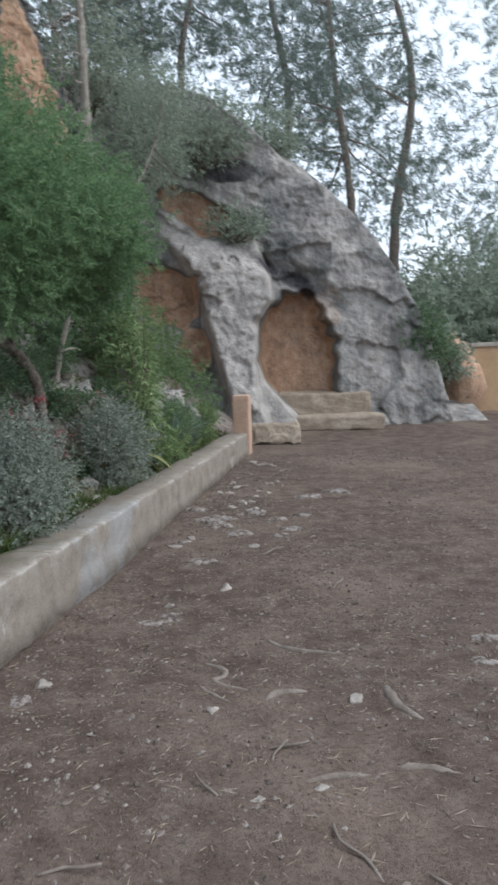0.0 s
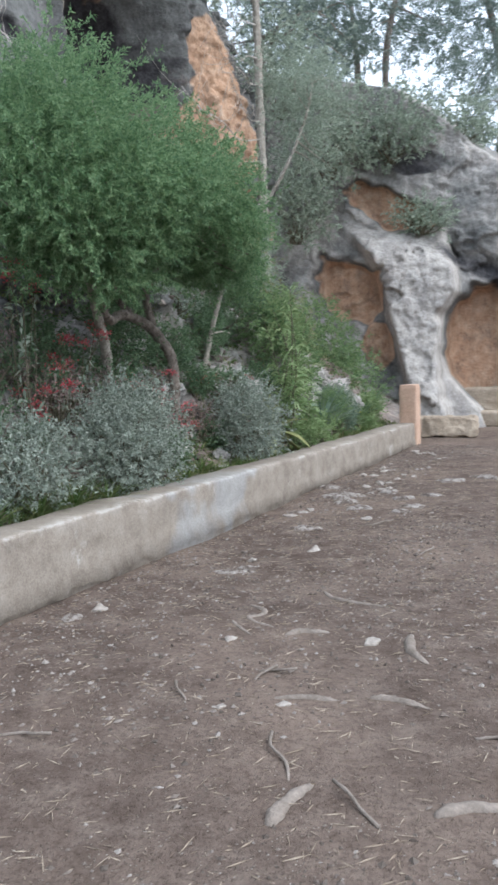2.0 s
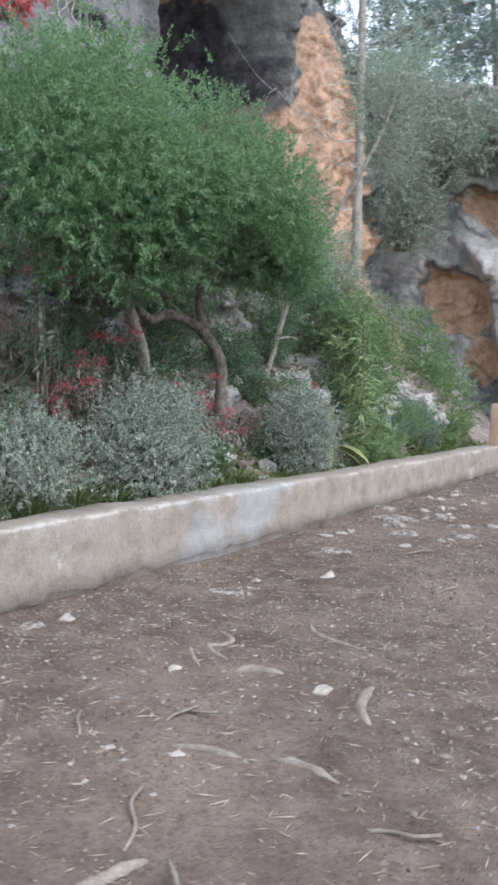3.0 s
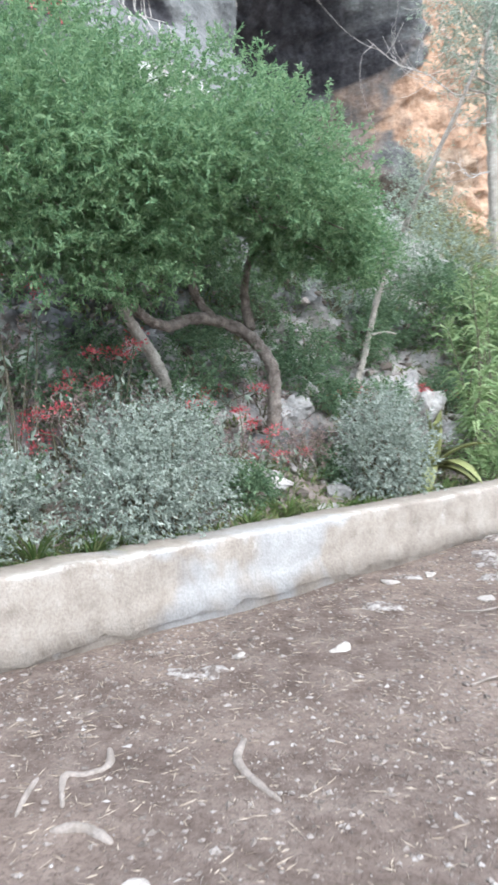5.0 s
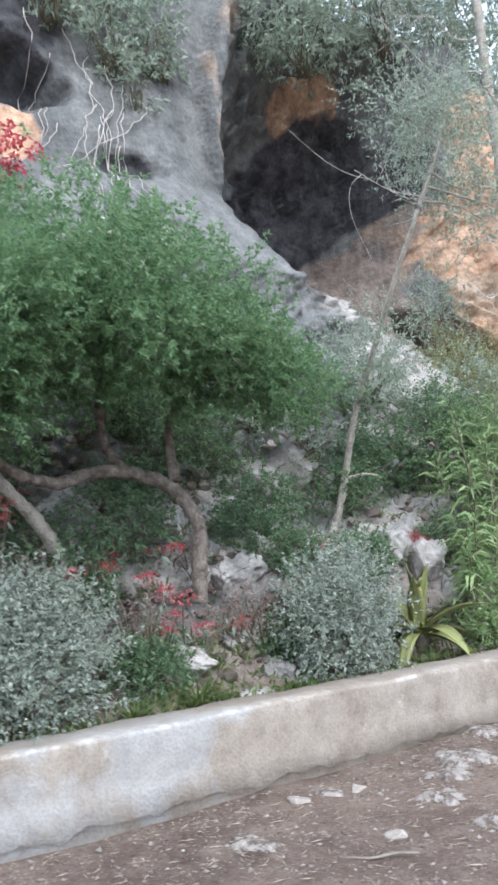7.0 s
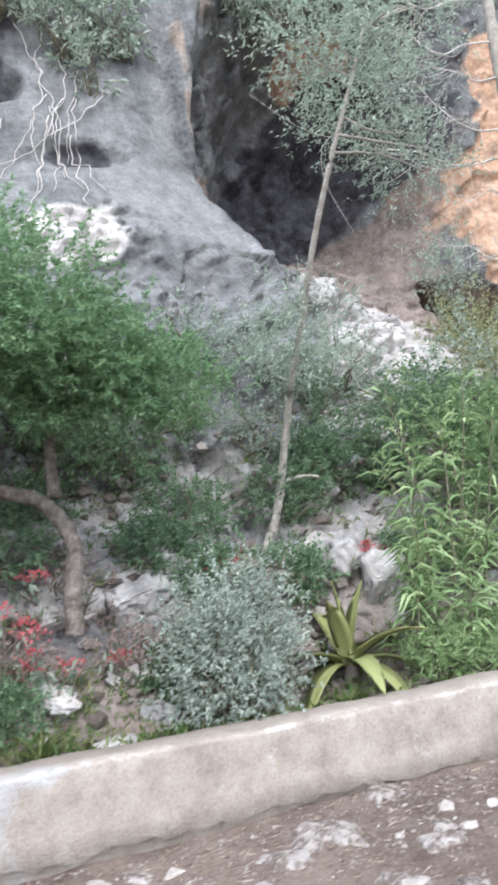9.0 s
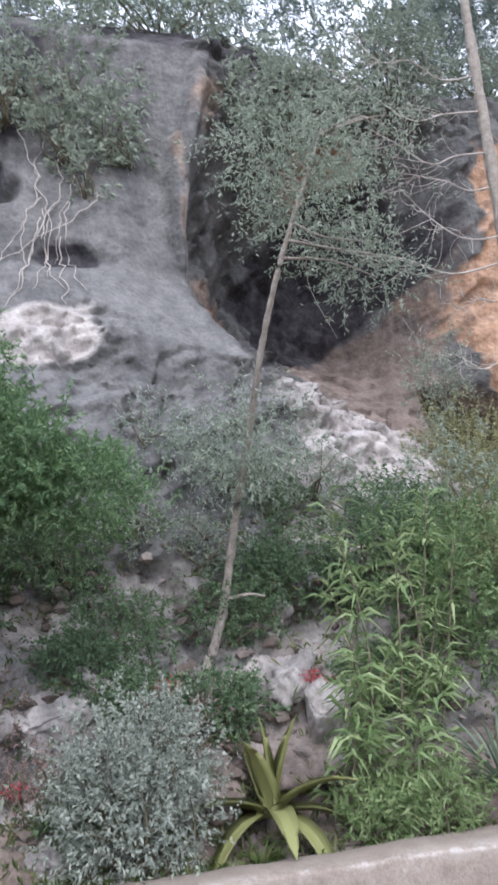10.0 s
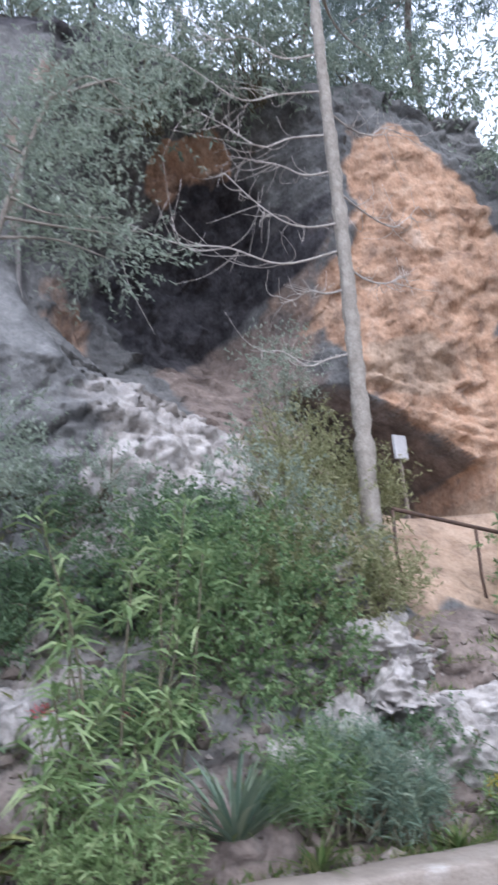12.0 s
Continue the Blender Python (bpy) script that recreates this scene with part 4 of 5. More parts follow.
shrub("green_bush", (-1.6, 9.75, 0.9), [(-1.5, 9.7, 1.45, 0.4, 0.5, 0.5), (-1.6, 9.35, 1.75, 0.35, 0.4, 0.35), (-1.4, 10.05, 1.25, 0.3, 0.35, 0.4), (-1.75, 9.95, 1.85, 0.3, 0.4, 0.3), (-1.45, 9.5, 1.1, 0.35, 0.4, 0.4), (-1.6, 10.2, 1.6, 0.25, 0.3, 0.3)], FRESH, "rounded leafy green bush on the slope", "shrub", 1200, 14, 0.042, 0.017, 20)
shrub("olive_bush", (-1.9, 10.35, 1.4), [(-1.85, 10.3, 1.95, 0.4, 0.5, 0.4), (-2.0, 10.1, 2.35, 0.35, 0.4, 0.4)], OLIVE, "thin grey-green bush beside the pine", "shrub", 400, 12, 0.045, 0.014, 20, shell=0.2)
shrub("alcove_bush", (-2.9, 10.9, 2.7), [(-2.9, 10.9, 3.5, 0.3, 0.35, 0.45)], OLIVE, "thin shrub growing below the dark alcove", "shrub", 300, 10, 0.035, 0.012, 9, shell=0.2)
for y, d, s, mat in ((9.72, 0.62, 0.19, FRESH), (9.95, 0.66, 0.2, YUCCA), (10.15, 0.62, 0.16, YUCCA)):
    x = wall_x(y) - d
    z = slope_z(x, y)
    shrub("lavender", (x, y, z), [(x, y, z + s * 0.9, s * 1.1, s * 1.3, s)], mat, "low bushy lavender with upright grey-green shoots", "shrub", 300, 12, 0.08, 0.007, 24, 0.16, group="lavenders", up=2.2)
for x, y, z, r in ((-2.3, 10.65, 2.35, 0.4), (-2.7, 10.85, 2.75, 0.4), (-2.1, 10.4, 2.0, 0.35), (-2.5, 11.3, 2.4, 0.3), (-1.75, 10.3, 1.75, 0.36), (-1.7, 10.75, 1.6, 0.26)):
    shrub("dry_bush", (x, y, z - r), [(x, y, z, r, r, 1.1 * r), (x + 0.1, y - 0.2, z - 0.3 * r, 0.8 * r, 0.9 * r, 0.7 * r)], HERB, "loose yellowish-green bush below the alcove", "shrub", 420, 13, 0.05, 0.011, 12, 0.2, group="loose bushes", shell=0.2, up=0.8)
for y, d, s in ((7.0, 0.95, 0.22), (6.3, 0.95, 0.24), (5.1, 0.95, 0.28), (7.75, 1.0, 0.22), (4.7, 1.2, 0.3), (6.75, 1.2, 0.22), (5.7, 1.0, 0.2), (4.4, 0.9, 0.24), (4.9, 1.4, 0.26), (5.35, 1.25, 0.24), (4.2, 1.3, 0.26)):
    x = wall_x(y) - d
    z = slope_z(x, y)
    shrub("dry_heath", (x, y, z), [(x, y, z + 0.7 * s, s, 1.2 * s, 0.9 * s)], DRYLEAF, "dry mauve-brown twiggy plant among the rocks", "shrub", 160, 9, 0.03, 0.008, 30, 0.1, group="dry plants", up=0.8, shell=0.2)
for y, d, s in ((8.55, 0.5, 0.17), (8.85, 0.45, 0.2), (10.75, 0.5, 0.12), (11.1, 0.55, 0.2)):
    x = wall_x(y) - d
    z = slope_z(x, y)
    shrub("leafy_herb", (x, y, z), [(x, y, z + 0.8 * s, s, 1.2 * s, s)], LIME, "low light-green herb just behind the wall", "plant", 170, 10, 0.06, 0.012, 10, 0.1, group="low herbs", up=0.9, shell=0.2)
yx, yz = wall_x(10.75) - 0.62, slope_z(wall_x(10.75) - 0.62, 10.75)
shrub("yellow_flowers", (yx, 10.75, yz), [(yx, 10.75, yz + 0.17, 0.06, 0.09, 0.04)], YELLOW, "small yellow-flowering herb on bare earth", "flower", 36, 8, 0.022, 0.016, 8, 0.04)
tuft("yucca", (-0.95, 9.28, 0.42), 110, 0.62, 0.026, YUCCA, "spiky blue-green yucca rosette behind the wall", "yucca", 0.9, 0.25)
tuft("spiky_plant", (-0.75, 10.9, 0.42), 40, 0.55, 0.03, GREEN, "spiky green rosette plant near the stone post", "plant", 1.0, 0.3)
shrub("dark_bush", (-0.95, 11.75, 0.4), [(-0.95, 11.75, 0.9, 0.4, 0.45, 0.45), (-1.3, 12.2, 1.1, 0.4, 0.5, 0.4), (-1.3, 11.95, 1.45, 0.35, 0.35, 0.35), (-1.65, 12.3, 1.85, 0.4, 0.4, 0.35)], FRESH, "dense green bush behind the stone post", "shrub", 1100, 14, 0.05, 0.015, 16)
tuft("fan_plant", (-0.75, 11.4, 0.38), 60, 0.7, 0.03, GREEN, "green spiky bush beside the stone post", "plant", 0.9, 0.25)
for k, (y, d, ln) in enumerate(((4.55, 0.42, 0.42), (4.85, 0.38, 0.3), (4.2, 0.4, 0.4), (3.8, 0.42, 0.35), (6.35, 0.5, 0.28), (9.6, 0.42, 0.3), (6.95, 0.45, 0.16), (10.3, 0.42, 0.25), (7.9, 0.42, 0.2), (8.95, 0.4, 0.22), (10.6, 0.42, 0.22), (11.0, 0.42, 0.2), (5.95, 0.42, 0.2))):
    x = wall_x(y) - d
    tuft("grass_tuft", (x, y, slope_z(x, y) - 0.01), 60, ln, 0.012, GRASS, "tuft of long grass with some dry blades", "grass", 1.0, 0.35, "grass tufts")
for y, d, s in ((5.9, 1.15, 0.3), (6.3, 1.25, 0.28), (7.55, 1.5, 0.26), (8.25, 1.5, 0.22), (8.55, 1.65, 0.2), (8.0, 1.1, 0.18), (5.0, 1.2, 0.3), (7.0, 1.75, 0.24), (9.3, 1.55, 0.3), (9.0, 1.2, 0.22), (10.6, 0.9, 0.22), (6.2, 0.75, 0.15), (5.6, 1.5, 0.26), (6.6, 1.6, 0.22), (7.3, 1.35, 0.18), (9.6, 1.75, 0.26), (4.5, 1.0, 0.3), (7.15, 0.85, 0.13), (7.55, 1.15, 0.15), (6.75, 1.85, 0.24)):
    x = wall_x(y) - d
    z = slope_z(x, y)
    shrub("ground_shrub", (x, y, z), [(x, y, z + 0.6 * s, s, 1.2 * s, 0.8 * s), (x + 0.3 * s, y + 0.5 * s, z + 0.4 * s, 0.7 * s, 0.8 * s, 0.5 * s)], GREEN, "low dark-green shrub between the rocks", "shrub", 300, 13, 0.036, 0.013, 12, group="low shrubs")


for y, z, s, mat, n in ((8.0, 2.75, 0.26, OLIVE, 150), (8.45, 2.55, 0.28, OLIVE, 190), (8.8, 2.3, 0.26, GREEN, 200), (9.15, 2.45, 0.3, OLIVE, 170), (8.7, 1.75, 0.26, GREEN, 260), (9.1, 1.7, 0.24, GREEN, 220), (7.7, 2.2, 0.26, OLIVE, 160), (7.3, 1.9, 0.24, GREEN, 220), (8.2, 1.95, 0.22, OLIVE, 140), (9.55, 2.05, 0.28, OLIVE, 180), (7.0, 2.5, 0.26, GREEN, 200)):
    x = cliff_points(y, z)[0, 0] + 0.02
    shrub("slope_bush", (x, y, z - 0.1), [(x + 0.1, y, z + 0.05, 0.6 * s, 1.1 * s, s), (x + 0.14, y + 0.5 * s, z - 0.4 * s, 0.5 * s, 0.8 * s, 0.6 * s)], mat, "thin grey-green scrub clinging to the rock slope", "shrub", n, 12, 0.034, 0.011, 12, 0.12, group="scrub on the slope", shell=0.2)


# ---- red flowers ----
def valerian(at, heads):
    t = thing("valerian", at, "red-flowering valerian on thin brownish stems", "flower", "red flowers")
    rods, pb, pw, lb, lw = [], [], [], [], []
    for h in heads:
        h = np.array(h)
        foot = np.array(at) + np.array([0.04, 0.04, 0]) * rng.standard_normal(3)
        line = bend([foot - [0, 0, 0.04], (foot + h) / 2 + 0.03 * rng.standard_normal(3), h], 4)
        rods.append(tube(line, np.linspace(0.006, 0.003, len(line)), 5))
        n = 60
        q = rng.standard_normal((n, 3))
        pb.append(h + q * np.array([0.026, 0.03, 0.016]))
        pw.append(q + [0, 0, 0.8])
        k = 14
        s = rng.random(k)[:, None]
        lb.append(foot + (h - foot) * s)
        lw.append(rng.standard_normal((k, 3)))
    tagged(mesh_object("stem", *placed(t, join(rods)), STEM, t), kind="stuff")
    tagged(mesh_object("foliage", *placed(t, blades(np.vstack(lb), np.vstack(lw), 0.07, 0.025, 0.2)), OLIVE, t, smooth=False), kind="stuff")
    for q, w in zip(pb, pw):
        mesh_object("flower_head", *placed(t, blades(q, w, 0.02, 0.012, 0.0)), RED, t, "red flower cluster", smooth=False)["kind"] = "stuff"


for x, y, z in ((-2.1, 5.43, 1.52), (-2.1, 4.75, 1.95), (-2.0, 4.85, 1.11), (-2.05, 5.2, 1.3), (-2.1, 6.44, 1.06), (-1.75, 6.15, 1.05), (-1.65, 8.6, 0.97), (-1.75, 6.5, 0.75), (-1.9, 7.6, 0.85), (-1.6, 8.85, 1.0)):
    base = (x, y, slope_z(x, y) - 0.02)
    valerian(base, [(x + 0.12 * a, y + 0.16 * b, max(z + 0.08 * c, base[2] + 0.12)) for a, b, c in rng.standard_normal((5, 3))])
rx = cliff_points(6.3, 4.5)[0, 0]
shrub("red_shrub", (rx + 0.05, 6.3, 4.35), [(rx + 0.15, 6.25, 4.6, 0.2, 0.4, 0.2), (rx + 0.15, 6.0, 4.75, 0.2, 0.3, 0.2)], RED, "red-flowering shrub growing out of the cliff", "shrub", 140, 10, 0.05, 0.03, 12)

# ---- agave ----
agave = thing("agave", (-1.3, 8.08, 0.36), "yellow-green agave with broad curved leaves and dry tips", "agave")
for i in range(13):
    a = i * 2.4 + 0.3
    el = np.interp(i, [0, 7, 12], [0.08, 0.55, 1.4])
    L, W = 0.62 - 0.012 * i, 0.14
    out = np.array([np.cos(a), np.sin(a), 0])
    side = np.array([-np.sin(a), np.cos(a), 0])
    v, f = [], []
    for j, q in enumerate(np.linspace(0, 1, 10)):
        ang = el + 0.15 - 1.9 * q * max(0.05, 1 - el * 0.68)
        p = (np.array([0, 0, 0.1]) if j == 0 else p + (out * np.cos(ang) + np.array([0, 0, np.sin(ang)])) * L / 9)
        w = W / 2 * (0.75 + 0.6 * q) * (1 - q ** 2.2) + 0.001
        up = np.array([0, 0, 1]) * np.cos(ang) - out * np.sin(ang)
        v += [p - side * w + up * w * 0.35, p - side * w * 0.5 + up * 0.004, p + up * 0.002, p + side * w * 0.5 + up * 0.004, p + side * w + up * w * 0.35, p - up * (0.012 * (1 - q) + 0.002)]
        if j:
            o = 6 * (j - 1)
            f += [(o + k, o + k + 1, o + k + 7, o + k + 6) for k in range(5)] + [(o + 5, o, o + 6, o + 11)]
    mesh_object("leaf", np.array(v), f, AGAVE, agave)
mesh_object("stem", *tube(np.array([[0, 0, -0.06], [0.005, 0, 0.05], [0, 0, 0.11]]), 0.04, 10, 0.08), DRY, agave, "short dry brown stem")

# ---- hanging roots on the cliff ----
ROOTS = [((6.95, 6.5), (7.05, 5.9), (6.95, 5.2), (6.8, 4.7)), ((7.35, 6.4), (7.5, 5.9), (7.45, 5.4), (7.2, 4.9), (6.9, 4.4)), ((7.6, 6.3), (7.5, 5.7), (7.6, 5.2), (7.45, 4.6), (7.3, 4.3)),
         ((7.75, 6.2), (7.7, 5.6), (7.55, 5.1), (7.5, 4.5)), ((7.5, 5.5), (7.35, 5.1), (7.3, 4.5)), ((7.85, 5.8), (7.7, 5.3), (7.6, 4.8)), ((7.9, 6.9), (7.8, 6.4), (7.75, 5.9)), ((8.1, 6.6), (8.0, 6.0), (7.85, 5.5)), ((7.1, 5.2), (6.9, 4.9), (6.5, 4.6)),
         ((7.2, 6.05), (7.1, 5.6), (6.95, 5.05)), ((8.05, 5.6), (7.8, 5.25), (7.5, 5.05), (7.2, 4.8), (6.9, 4.65)), ((7.65, 5.45), (7.4, 4.9), (7.25, 4.4), (7.0, 3.95))]
for line in ROOTS + [[(y + 0.06 + 0.1 * k, z - 0.15) for k, (y, z) in enumerate(r[-3:])] for r in ROOTS[1:5]]:
    pts = bend([(0, *p) for p in line], 7)
    pts[:, 1] += np.array([0.06 * noise.noise(Vector((p[2] * 5, p[1], 1))) + 0.04 * noise.noise(Vector((p[2] * 14, p[1], 4))) for p in pts])
    pts[:, 0] = cliff_points(pts[:, 1], pts[:, 2])[:, 0] + 0.04
    tagged(mesh_object("hanging_root", *tube(pts, np.linspace(0.0065, 0.003, len(pts)), 6), DEADWOOD), "pale thin root hanging down the grey cliff", "root", "hanging roots")

# ---- bushes on the cliff and the outcrop ----
for x, y, z, r, mat, n in ((-4.3, 8.0, 7.3, (0.35, 0.6, 0.7), OLIVE, 160), (-4.15, 7.75, 6.5, (0.16, 0.35, 0.5), OLIVE, 90), (-4.1, 8.3, 6.6, (0.16, 0.35, 0.55), OLIVE, 110), (-4.05, 7.95, 5.9, (0.14, 0.28, 0.35), OLIVE, 60), (-4.2, 7.2, 6.9, (0.2, 0.35, 0.5), OLIVE, 90), (-3.9, 10.3, 7.2, (0.6, 0.8, 0.6), OLIVE, 420), (-3.6, 11.4, 7.7, (0.7, 0.8, 0.7), OLIVE, 420), (-4.6, 9.0, 8.6, (0.7, 1.4, 0.5), OLIVE, 420), (-4.8, 6.5, 8.6, (0.7, 1.6, 0.6), OLIVE, 420),
                           (-4.1, 14.3, 8.2, (0.8, 0.9, 0.6), OLIVE, 420), (-3.9, 13.0, 7.9, (0.6, 0.7, 0.4), OLIVE, 260), (-1.8, 14.7, 5.3, (0.8, 0.6, 0.8), OLIVE, 500), (-2.4, 14.5, 4.2, (0.7, 0.6, 0.8), OLIVE, 500), (-0.8, 15.2, 5.5, (0.9, 0.6, 0.7), OLIVE, 520), (-2.6, 14.4, 6.5, (1.0, 0.7, 0.9), OLIVE, 600), (0.4, 16.0, 5.6, (0.8, 0.7, 0.5), OLIVE, 320), (3.3, 15.5, 1.6, (0.5, 0.4, 0.55), GREEN, 420), (3.9, 16.1, 1.3, (0.4, 0.4, 0.5), OLIVE, 250), (-0.2, 14.9, 3.75, (0.5, 0.3, 0.3), OLIVE, 200)):
    shrub("cliff_bush", (x, y, z - r[2]), [(x, y, z, *r), (x + 0.2, y - 0.3 * r[1], z - 0.4 * r[2], 0.7 * r[0], 0.7 * r[1], 0.6 * r[2])], mat, "grey-green bush rooted in the rock", "shrub", n, 10, 0.08, 0.03, 22, 0.2, group="rock bushes", shell=0.3)

# ---- pines behind ----
def far_pine(x, y, h, r, lean=0.0, n=700, z=None):
    z = hill_z(x, y) if z is None else z
    w = 0.03 * h * rng.standard_normal(2)
    trunk = [(x, y, z - 0.3), (x + lean * 0.3 + w[0], y, z + h * 0.35), (x + lean * 0.7 + w[1], y, z + h * 0.65), (x + lean, y, z + h * 0.95)]
    blobs = []
    for k in range(20):
        q = 0.28 + 0.7 * k / 19
        a = rng.random() * 6.3
        s = r * (1.05 - 0.5 * abs(q - 0.55)) * (0.75 + 0.6 * rng.random())
        blobs.append((x + lean * q + 0.75 * s * np.cos(a), y + 0.75 * s * np.sin(a), z + h * q, s * 0.55, s * 0.55, s * 0.27))
    tree("pine", (x, y, z), [(trunk, 0.013 * h, 0.004 * h)], blobs, BARK, PINE, "tall hazy pine on the hillside behind", int(n * 1.2), 24, 0.17, 0.02, twig=0.3, shell=0.4, limbs=16, group="pines behind")


for x, y, h, r, lean, n in ((2.6, 20.0, 9.5, 2.1, -0.6, 900), (4.1, 23.0, 13.0, 2.0, -0.5, 900), (8.6, 24.0, 13.0, 2.2, 0.3, 800), (-1.5, 21.5, 8.0, 2.3, 0.3, 1000), (0.8, 25.0, 11.0, 2.6, 0.0, 1000), (-4.5, 20.0, 6.5, 2.2, 0.4, 800), (10.5, 28.0, 14.0, 2.6, 0.0, 700), (-3.2, 26.0, 9.0, 2.5, 0.0, 800)):
    far_pine(x, y, h, r, lean, n)
for x, y, h, r in ((-5.6, 13.4, 4.5, 1.5), (-4.6, 14.6, 5.0, 1.6), (-6.0, 10.3, 4.0, 1.5), (-6.5, 7.6, 3.5, 1.4)):
    far_pine(x, y, h, r, 0.2, 450, 7.9)
for x, y, r in ((4.4, 19.6, 1.5), (6.2, 20.5, 1.7), (8.4, 20.0, 1.6), (3.4, 18.6, 1.0), (10.5, 21, 1.8), (7.3, 23, 2.2), (5.2, 22.5, 2.0)):
    z = hill_z(x, y)
    shrub("dense_bush", (x, y, z), [(x, y, z + 0.9 * r, r, 0.8 * r, r), (x + 0.4 * r, y, z + 1.7 * r, 0.7 * r, 0.7 * r, 0.7 * r)], OLIVE, "dense grey-green bush beyond the far wall", "shrub", 900, 12, 0.16, 0.05, 20, 0.3, group="bushes beyond the wall")


# ---- gravel, stones and litter on the ground ----
def pebbles(n, area, lo, hi):
    v0 = np.array([(1, 0, 0), (-1, 0, 0), (0, 1, 0), (0, -1, 0), (0.2, 0.1, 1), (0, 0, -1)], float)
    f0 = np.array([(0, 2, 4), (2, 1, 4), (1, 3, 4), (3, 0, 4), (2, 0, 5), (1, 2, 5), (3, 1, 5), (0, 3, 5)])
    x0, x1, y0, y1 = area
    c = np.stack([x0 + (x1 - x0) * rng.random(n), y0 + (y1 - y0) * rng.random(n)], 1)
    keep = c[:, 0] > wall_x(c[:, 1]) + 0.03
    thin = np.array([noise.noise(Vector((a * 0.8, b * 0.8, 4))) for a, b in c]) + 0.35 + 0.5 * (c[:, 0] - wall_x(c[:, 1]) < 0.8) > rng.random(n) * 0.9
    c = c[keep & thin]
    n = len(c)
    s = lo + (hi - lo) * rng.random(n) ** 4
    z = np.array([ground_z(a, b) for a, b in c]) + 0.1 * s
    k = np.stack([s * (0.8 + 0.5 * rng.random(n)), s * (0.7 + 0.5 * rng.random(n)), s * (0.45 + 0.3 * rng.random(n))], 1)
    jit = 1 + 0.36 * rng.standard_normal((n, len(v0), 1))
    v = v0[None] * jit * k[:, None]
    a = rng.random(n) * 6.28
    rot = np.stack([v[..., 0] * np.cos(a)[:, None] - v[..., 1] * np.sin(a)[:, None], v[..., 0] * np.sin(a)[:, None] + v[..., 1] * np.cos(a)[:, None], v[..., 2]], -1)
    rot += np.stack([c[:, 0], c[:, 1], z], 1)[:, None]
    f = (f0[None] + (np.arange(n) * len(v0))[:, None, None]).reshape(-1, 3)
    return rot.reshape(-1, 3), f.tolist()


tagged(mesh_object("gravel", *pebbles(90000, (-1.4, 3.6, 0.9, 11.5), 0.003, 0.0145), PEBBLE, smooth=False), "loose pale gravel strewn over the earth", "gravel", kind="stuff")
n = 15000
c = np.stack([-1.3 + 5 * rng.random(n), 0.8 + 9 * rng.random(n)], 1)
c = c[c[:, 0] > wall_x(c[:, 1]) + 0.03]
a = rng.random(len(c)) * 6.28
base = np.stack([c[:, 0], c[:, 1], [ground_z(p, q) + 0.004 for p, q in c]], 1)
tagged(mesh_object("litter", *blades(base, np.stack([np.cos(a), np.sin(a), 0.04 * rng.random(len(c))], 1), 0.015 + 0.075 * rng.random(len(c)) ** 3, 0.0045, 0.0), LITTER, smooth=False), "dry needles and twigs lying on the earth", "litter", kind="stuff")

STONES = [(-0.21, 3.38, 0.045), (-1.05, 3.73, 0.06), (-1.11, 3.53, 0.065), (1.14, 3.87, 0.07), (1.24, 4.18, 0.08), (-0.01, 2.65, 0.03), (-0.39, 7.21, 0.13), (-0.2, 5.22, 0.06), (-0.37, 7.28, 0.13), (-0.28, 7.0, 0.1), (-0.12, 6.76, 0.11), (-0.37, 5.9, 0.08), (0.32, 6.85, 0.07), (-0.56, 7.65, 0.1), (0.22, 2.71, 0.03), (-0.55, 4.9, 0.05), (0.6, 8.2, 0.12), (0.92, 8.47, 0.12), (-0.6, 6.5, 0.07), (-0.3, 7.02, 0.09), (-0.62, 7.72, 0.08), (-0.14, 6.73, 0.11), (0.31, 6.84, 0.1), (-0.22, 7.75, 0.06), (0.23, 6.61, 0.07), (-0.41, 5.89, 0.1), (-0.53, 6.64, 0.05), (-0.65, 6.36, 0.06), (0.22, 7.18, 0.09), (-0.53, 4.71, 0.07), (-0.62, 4.61, 0.08), (0.05, 7.5, 0.1), (0.45, 7.3, 0.08), (-0.05, 8.0, 0.07), (0.0, 6.3, 0.06), (0.44, 3.45, 0.045)]
crumb = random.Random(17)
for k in range(26):  # broken plaster and stones fallen along the wall's foot
    y = crumb.uniform(7.4, 10.6)
    STONES.append((wall_x(y) + crumb.uniform(0.12, 0.75), y, crumb.uniform(0.025, 0.07)))
def embedded_stone(x, y, s, seed):
    """A rough limestone lump of ragged outline, worn almost flush with the earth."""
    rings, spokes = 7, 26
    v, f = [(0, 0, 0.2 * s)], []
    for i in range(1, rings + 1):
        q = i / rings
        for j in range(spokes):
            a = 2 * np.pi * j / spokes
            edge = s * (1 + 0.75 * fract((np.cos(a), np.sin(a), seed), 1.9, 5)) * (1 + 0.35 * np.cos(a + seed) ** 2)
            lump = 0.1 * fract((q * np.cos(a) * 2, q * np.sin(a) * 2, seed), 2.0, 4)
            v.append((edge * q * np.cos(a), edge * q * np.sin(a) * 0.75, s * (0.24 * (1 - q ** 3) + lump * (1 - 0.5 * q)) - (0.08 * s if i == rings else 0)))
    for j in range(spokes):
        f.append((0, 1 + j, 1 + (j + 1) % spokes))
    for i in range(rings - 1):
        o = 1 + i * spokes
        f += [(o + j, o + spokes + j, o + spokes + (j + 1) % spokes, o + (j + 1) % spokes) for j in range(spokes)]
    ob = mesh_object("embedded_stone", v, f, SUNK_STONE)
    ob.location, ob.rotation_euler = (x, y, ground_z(x, y)), (0, 0, seed)
    tagged(ob, "pale limestone lump worn nearly flush with the earth", "stone", "stones on the ground")


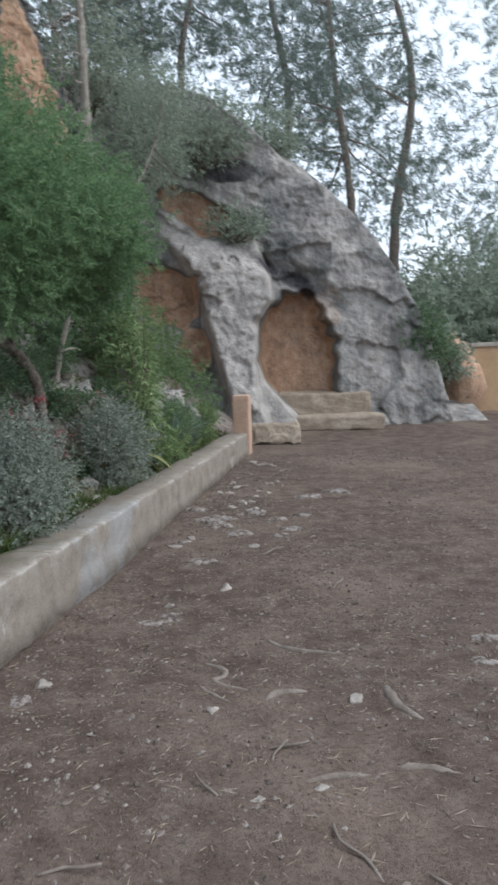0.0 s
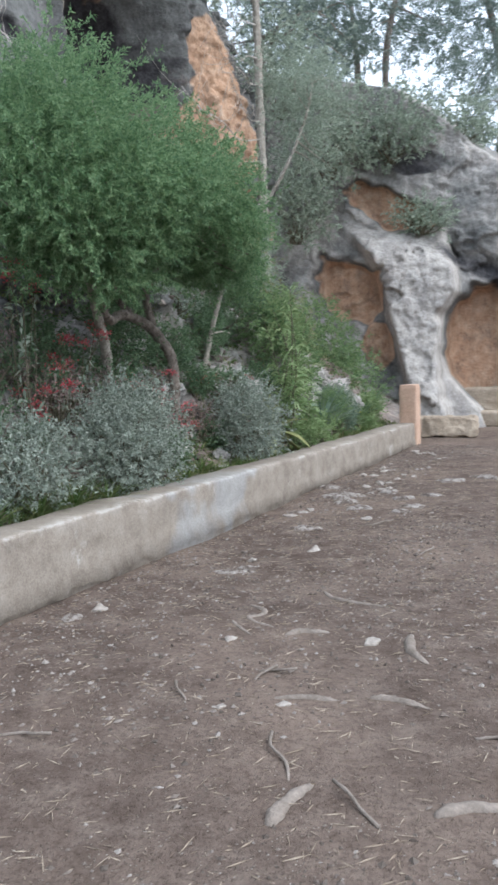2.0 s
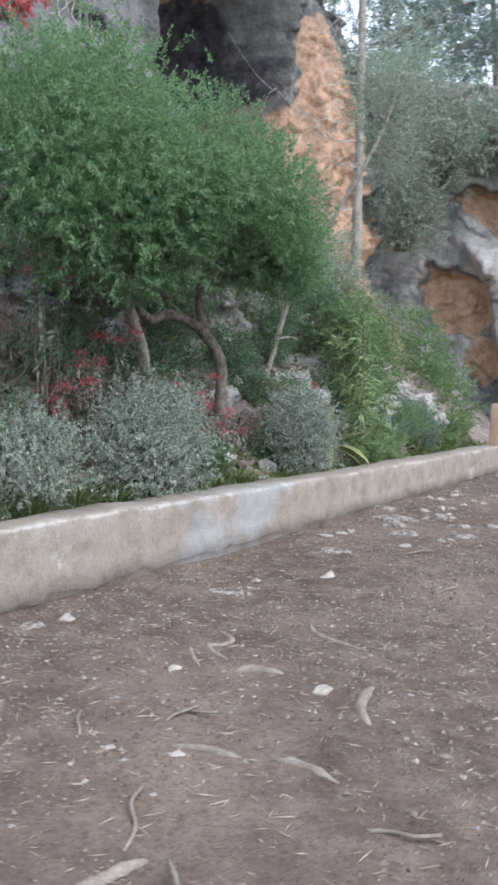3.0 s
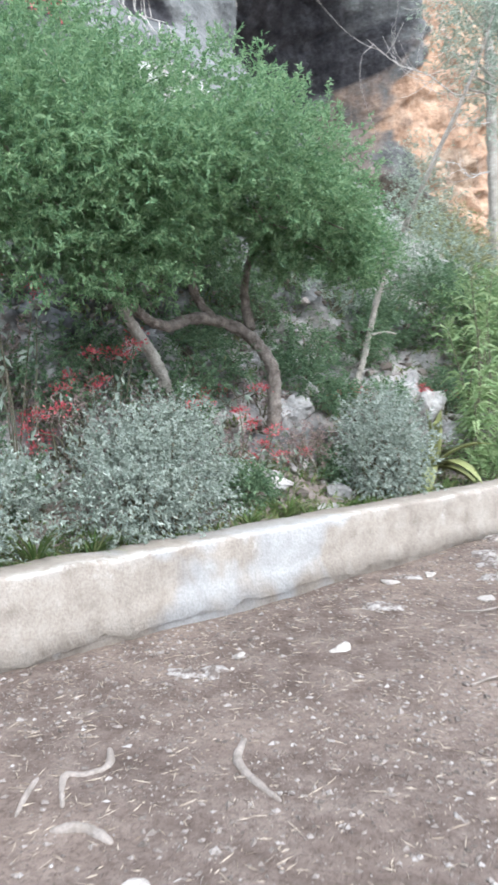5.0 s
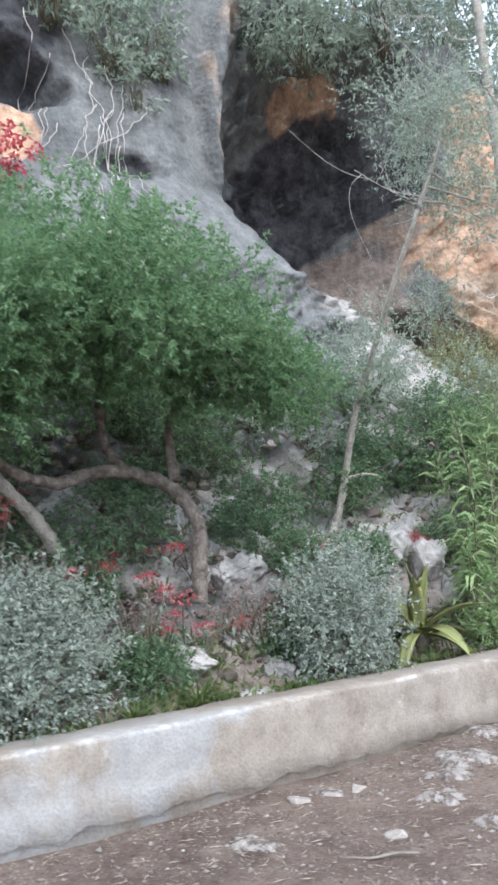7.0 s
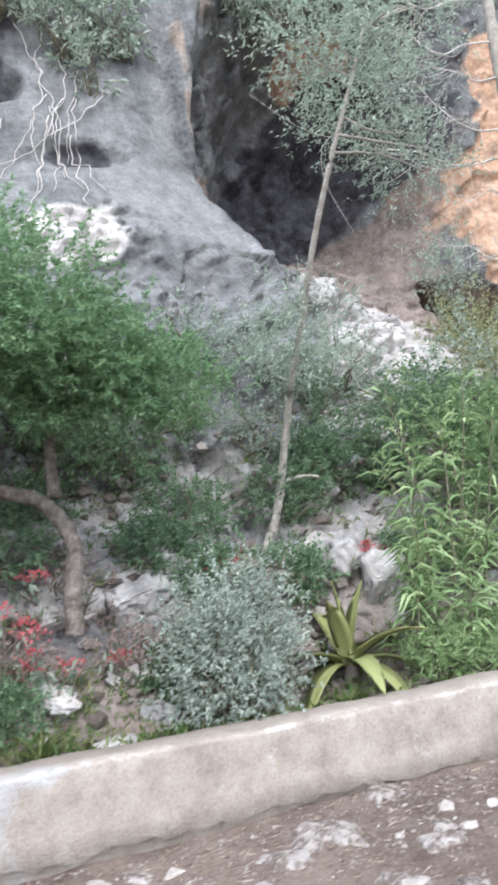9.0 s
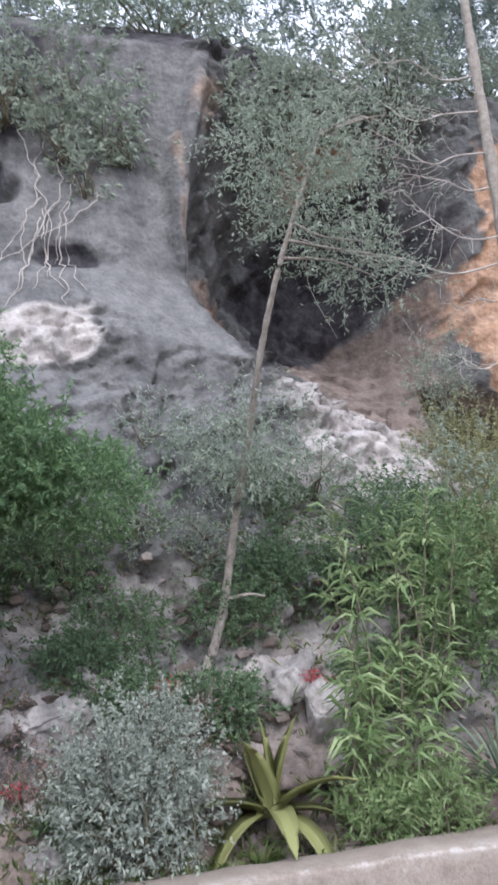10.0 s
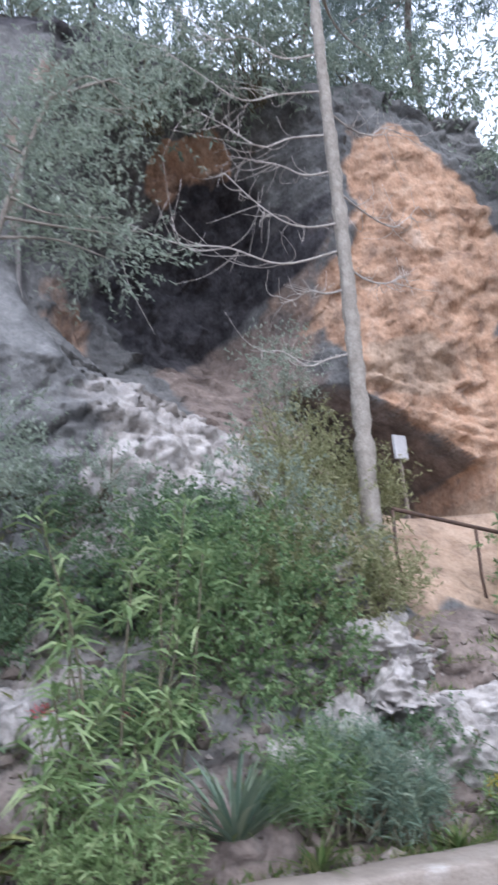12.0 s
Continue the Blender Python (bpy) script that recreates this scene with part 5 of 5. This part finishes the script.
for k, (x, y, s) in enumerate(STONES):
    if s > 0.062:
        embedded_stone(x, y, s * 0.9, 1.3 * k + 2)
    else:
        boulder("stone", (x, y, ground_z(x, y) - 0.05 * s), (s, s * 0.75, s * 0.5), "pale stone half sunk in the earth", 1.3 * k + 11, PALE_STONE, "stones on the ground")

for k, (pts, r) in enumerate((
        ([(0.05, 4.29), (0.15, 4.14), (0.32, 4.05), (0.47, 4.0)], 0.026), ([(-0.28, 3.94), (-0.17, 3.85), (-0.17, 3.76), (-0.21, 3.7), (-0.03, 3.57)], 0.026), ([(0.6, 3.6), (0.61, 3.45), (0.63, 3.35), (0.71, 3.23)], 0.04),
        ([(0.36, 1.98), (0.38, 2.1), (0.44, 2.22)], 0.04), ([(0.8, 2.12), (0.9, 2.19), (1.1, 2.21)], 0.035), ([(0.16, 2.76), (0.3, 2.8), (0.43, 2.8)], 0.026), ([(0.51, 2.84), (0.63, 2.84), (0.76, 2.79)], 0.028), ([(0.03, 3.48), (0.11, 3.56), (0.24, 3.55)], 0.034), ([(-0.28, 3.65), (-0.23, 3.58), (-0.12, 3.46)], 0.018))):
    q = bend([(x, y, 0) for x, y in pts], 7)
    r *= 0.7
    q[:, 2] = [ground_z(a, b) - 0.3 * r + 0.25 * r * fract((a, b, 1), 14, 2) for a, b in q[:, :2]]
    q[[0, -1], 2] -= 0.6 * r
    ob = mesh_object("root", *tube(q, r * np.interp(np.linspace(0, 1, len(q)), [0, 0.2, 0.7, 1], [0.5, 1, 0.9, 0.4]), 10, 0.06), DRY)
    tagged(ob, "worn tree root showing through the trodden earth", "root", "ground roots")
for k, (x, y, a, L) in enumerate(((0.08, 2.98, 1.1, 0.14), (0.12, 3.02, 0.1, 0.16), (-0.6, 2.29, 0.1, 0.2), (0.55, 5.2, 1.2, 0.2), (0.3, 2.35, 2.0, 0.3), (1.0, 2.6, 0.2, 0.2), (0.1, 6.1, 0.6, 0.3), (0.58, 2.12, 2.3, 0.24), (-0.2, 2.75, 2.2, 0.15))):
    p = np.array([[x + L * s * np.cos(a), y + L * s * np.sin(a), ground_z(x, y) + 0.012 + 0.01 * np.sin(s * 3)] for s in (-0.5, -0.1, 0.2, 0.5)])
    p[1:3, :2] += 0.012 * rng.standard_normal((2, 2))
    tagged(mesh_object("stick", *tube(bend(p, 3), 0.006, 6, 0.05), DRY), "short dry stick lying on the ground", "stick", "dry sticks")

# ---- rubble and weeds on the slope ----
near = np.array([v.co[:] for v in cliff.data.vertices])
near = near[(near[:, 2] < 2.2) & (near[:, 1] > 4.2) & (near[:, 1] < 11.8) & (near[:, 2] > wall_h(near[:, 1]) + 0.12) & ((near[:, 1] < 10.9) | (near[:, 2] < 1.3))]
soil = np.array([v.co[:] for v in bed.data.vertices])
soil = soil[(soil[:, 1] > 3.2) & (soil[:, 1] < 11.8) & (wall_x(soil[:, 1]) - soil[:, 0] < 1.2) & (wall_x(soil[:, 1]) - soil[:, 0] > 0.36)]
spots = np.vstack([near[rng.integers(0, len(near), 2600)], soil[rng.integers(0, len(soil), 2600)]])
bm = bmesh.new()
bmesh.ops.create_icosphere(bm, subdivisions=1, radius=1.0)
unit = np.array([v.co[:] for v in bm.verts])
sf = [[v.index for v in f.verts] for f in bm.faces]
bm.free()
size = 0.008 + 0.055 * rng.random(len(spots)) ** 4
vv = spots[:, None] + unit[None] * size[:, None, None] * (1 + 0.25 * rng.standard_normal((len(spots), 12, 1))) * np.array([1, 1.1, 0.75])
ff = (np.array(sf)[None] + (12 * np.arange(len(spots)))[:, None, None]).reshape(-1, 3).tolist()
rubble = mesh_object("rubble", vv.reshape(-1, 3), ff, PEBBLE, smooth=False)
tagged(rubble, "loose limestone rubble lying on the planted slope", "rubble", kind="stuff")
spots = np.vstack([near[rng.integers(0, len(near), 600)], soil[rng.integers(0, len(soil), 900)]])
wb = np.repeat(spots, 14, 0) + np.array([0.05, 0.06, 0.0]) * rng.standard_normal((len(spots) * 14, 3))
ww = rng.standard_normal((len(wb), 3)) * 0.7 + [0.2, 0, 0.9]
weeds = mesh_object("weeds", *blades(wb, ww, 0.04 + 0.08 * rng.random(len(wb)), 0.012, 0.15), GRASS, smooth=False)
tagged(weeds, "small weeds and dry grass between the stones", "weeds", kind="stuff")
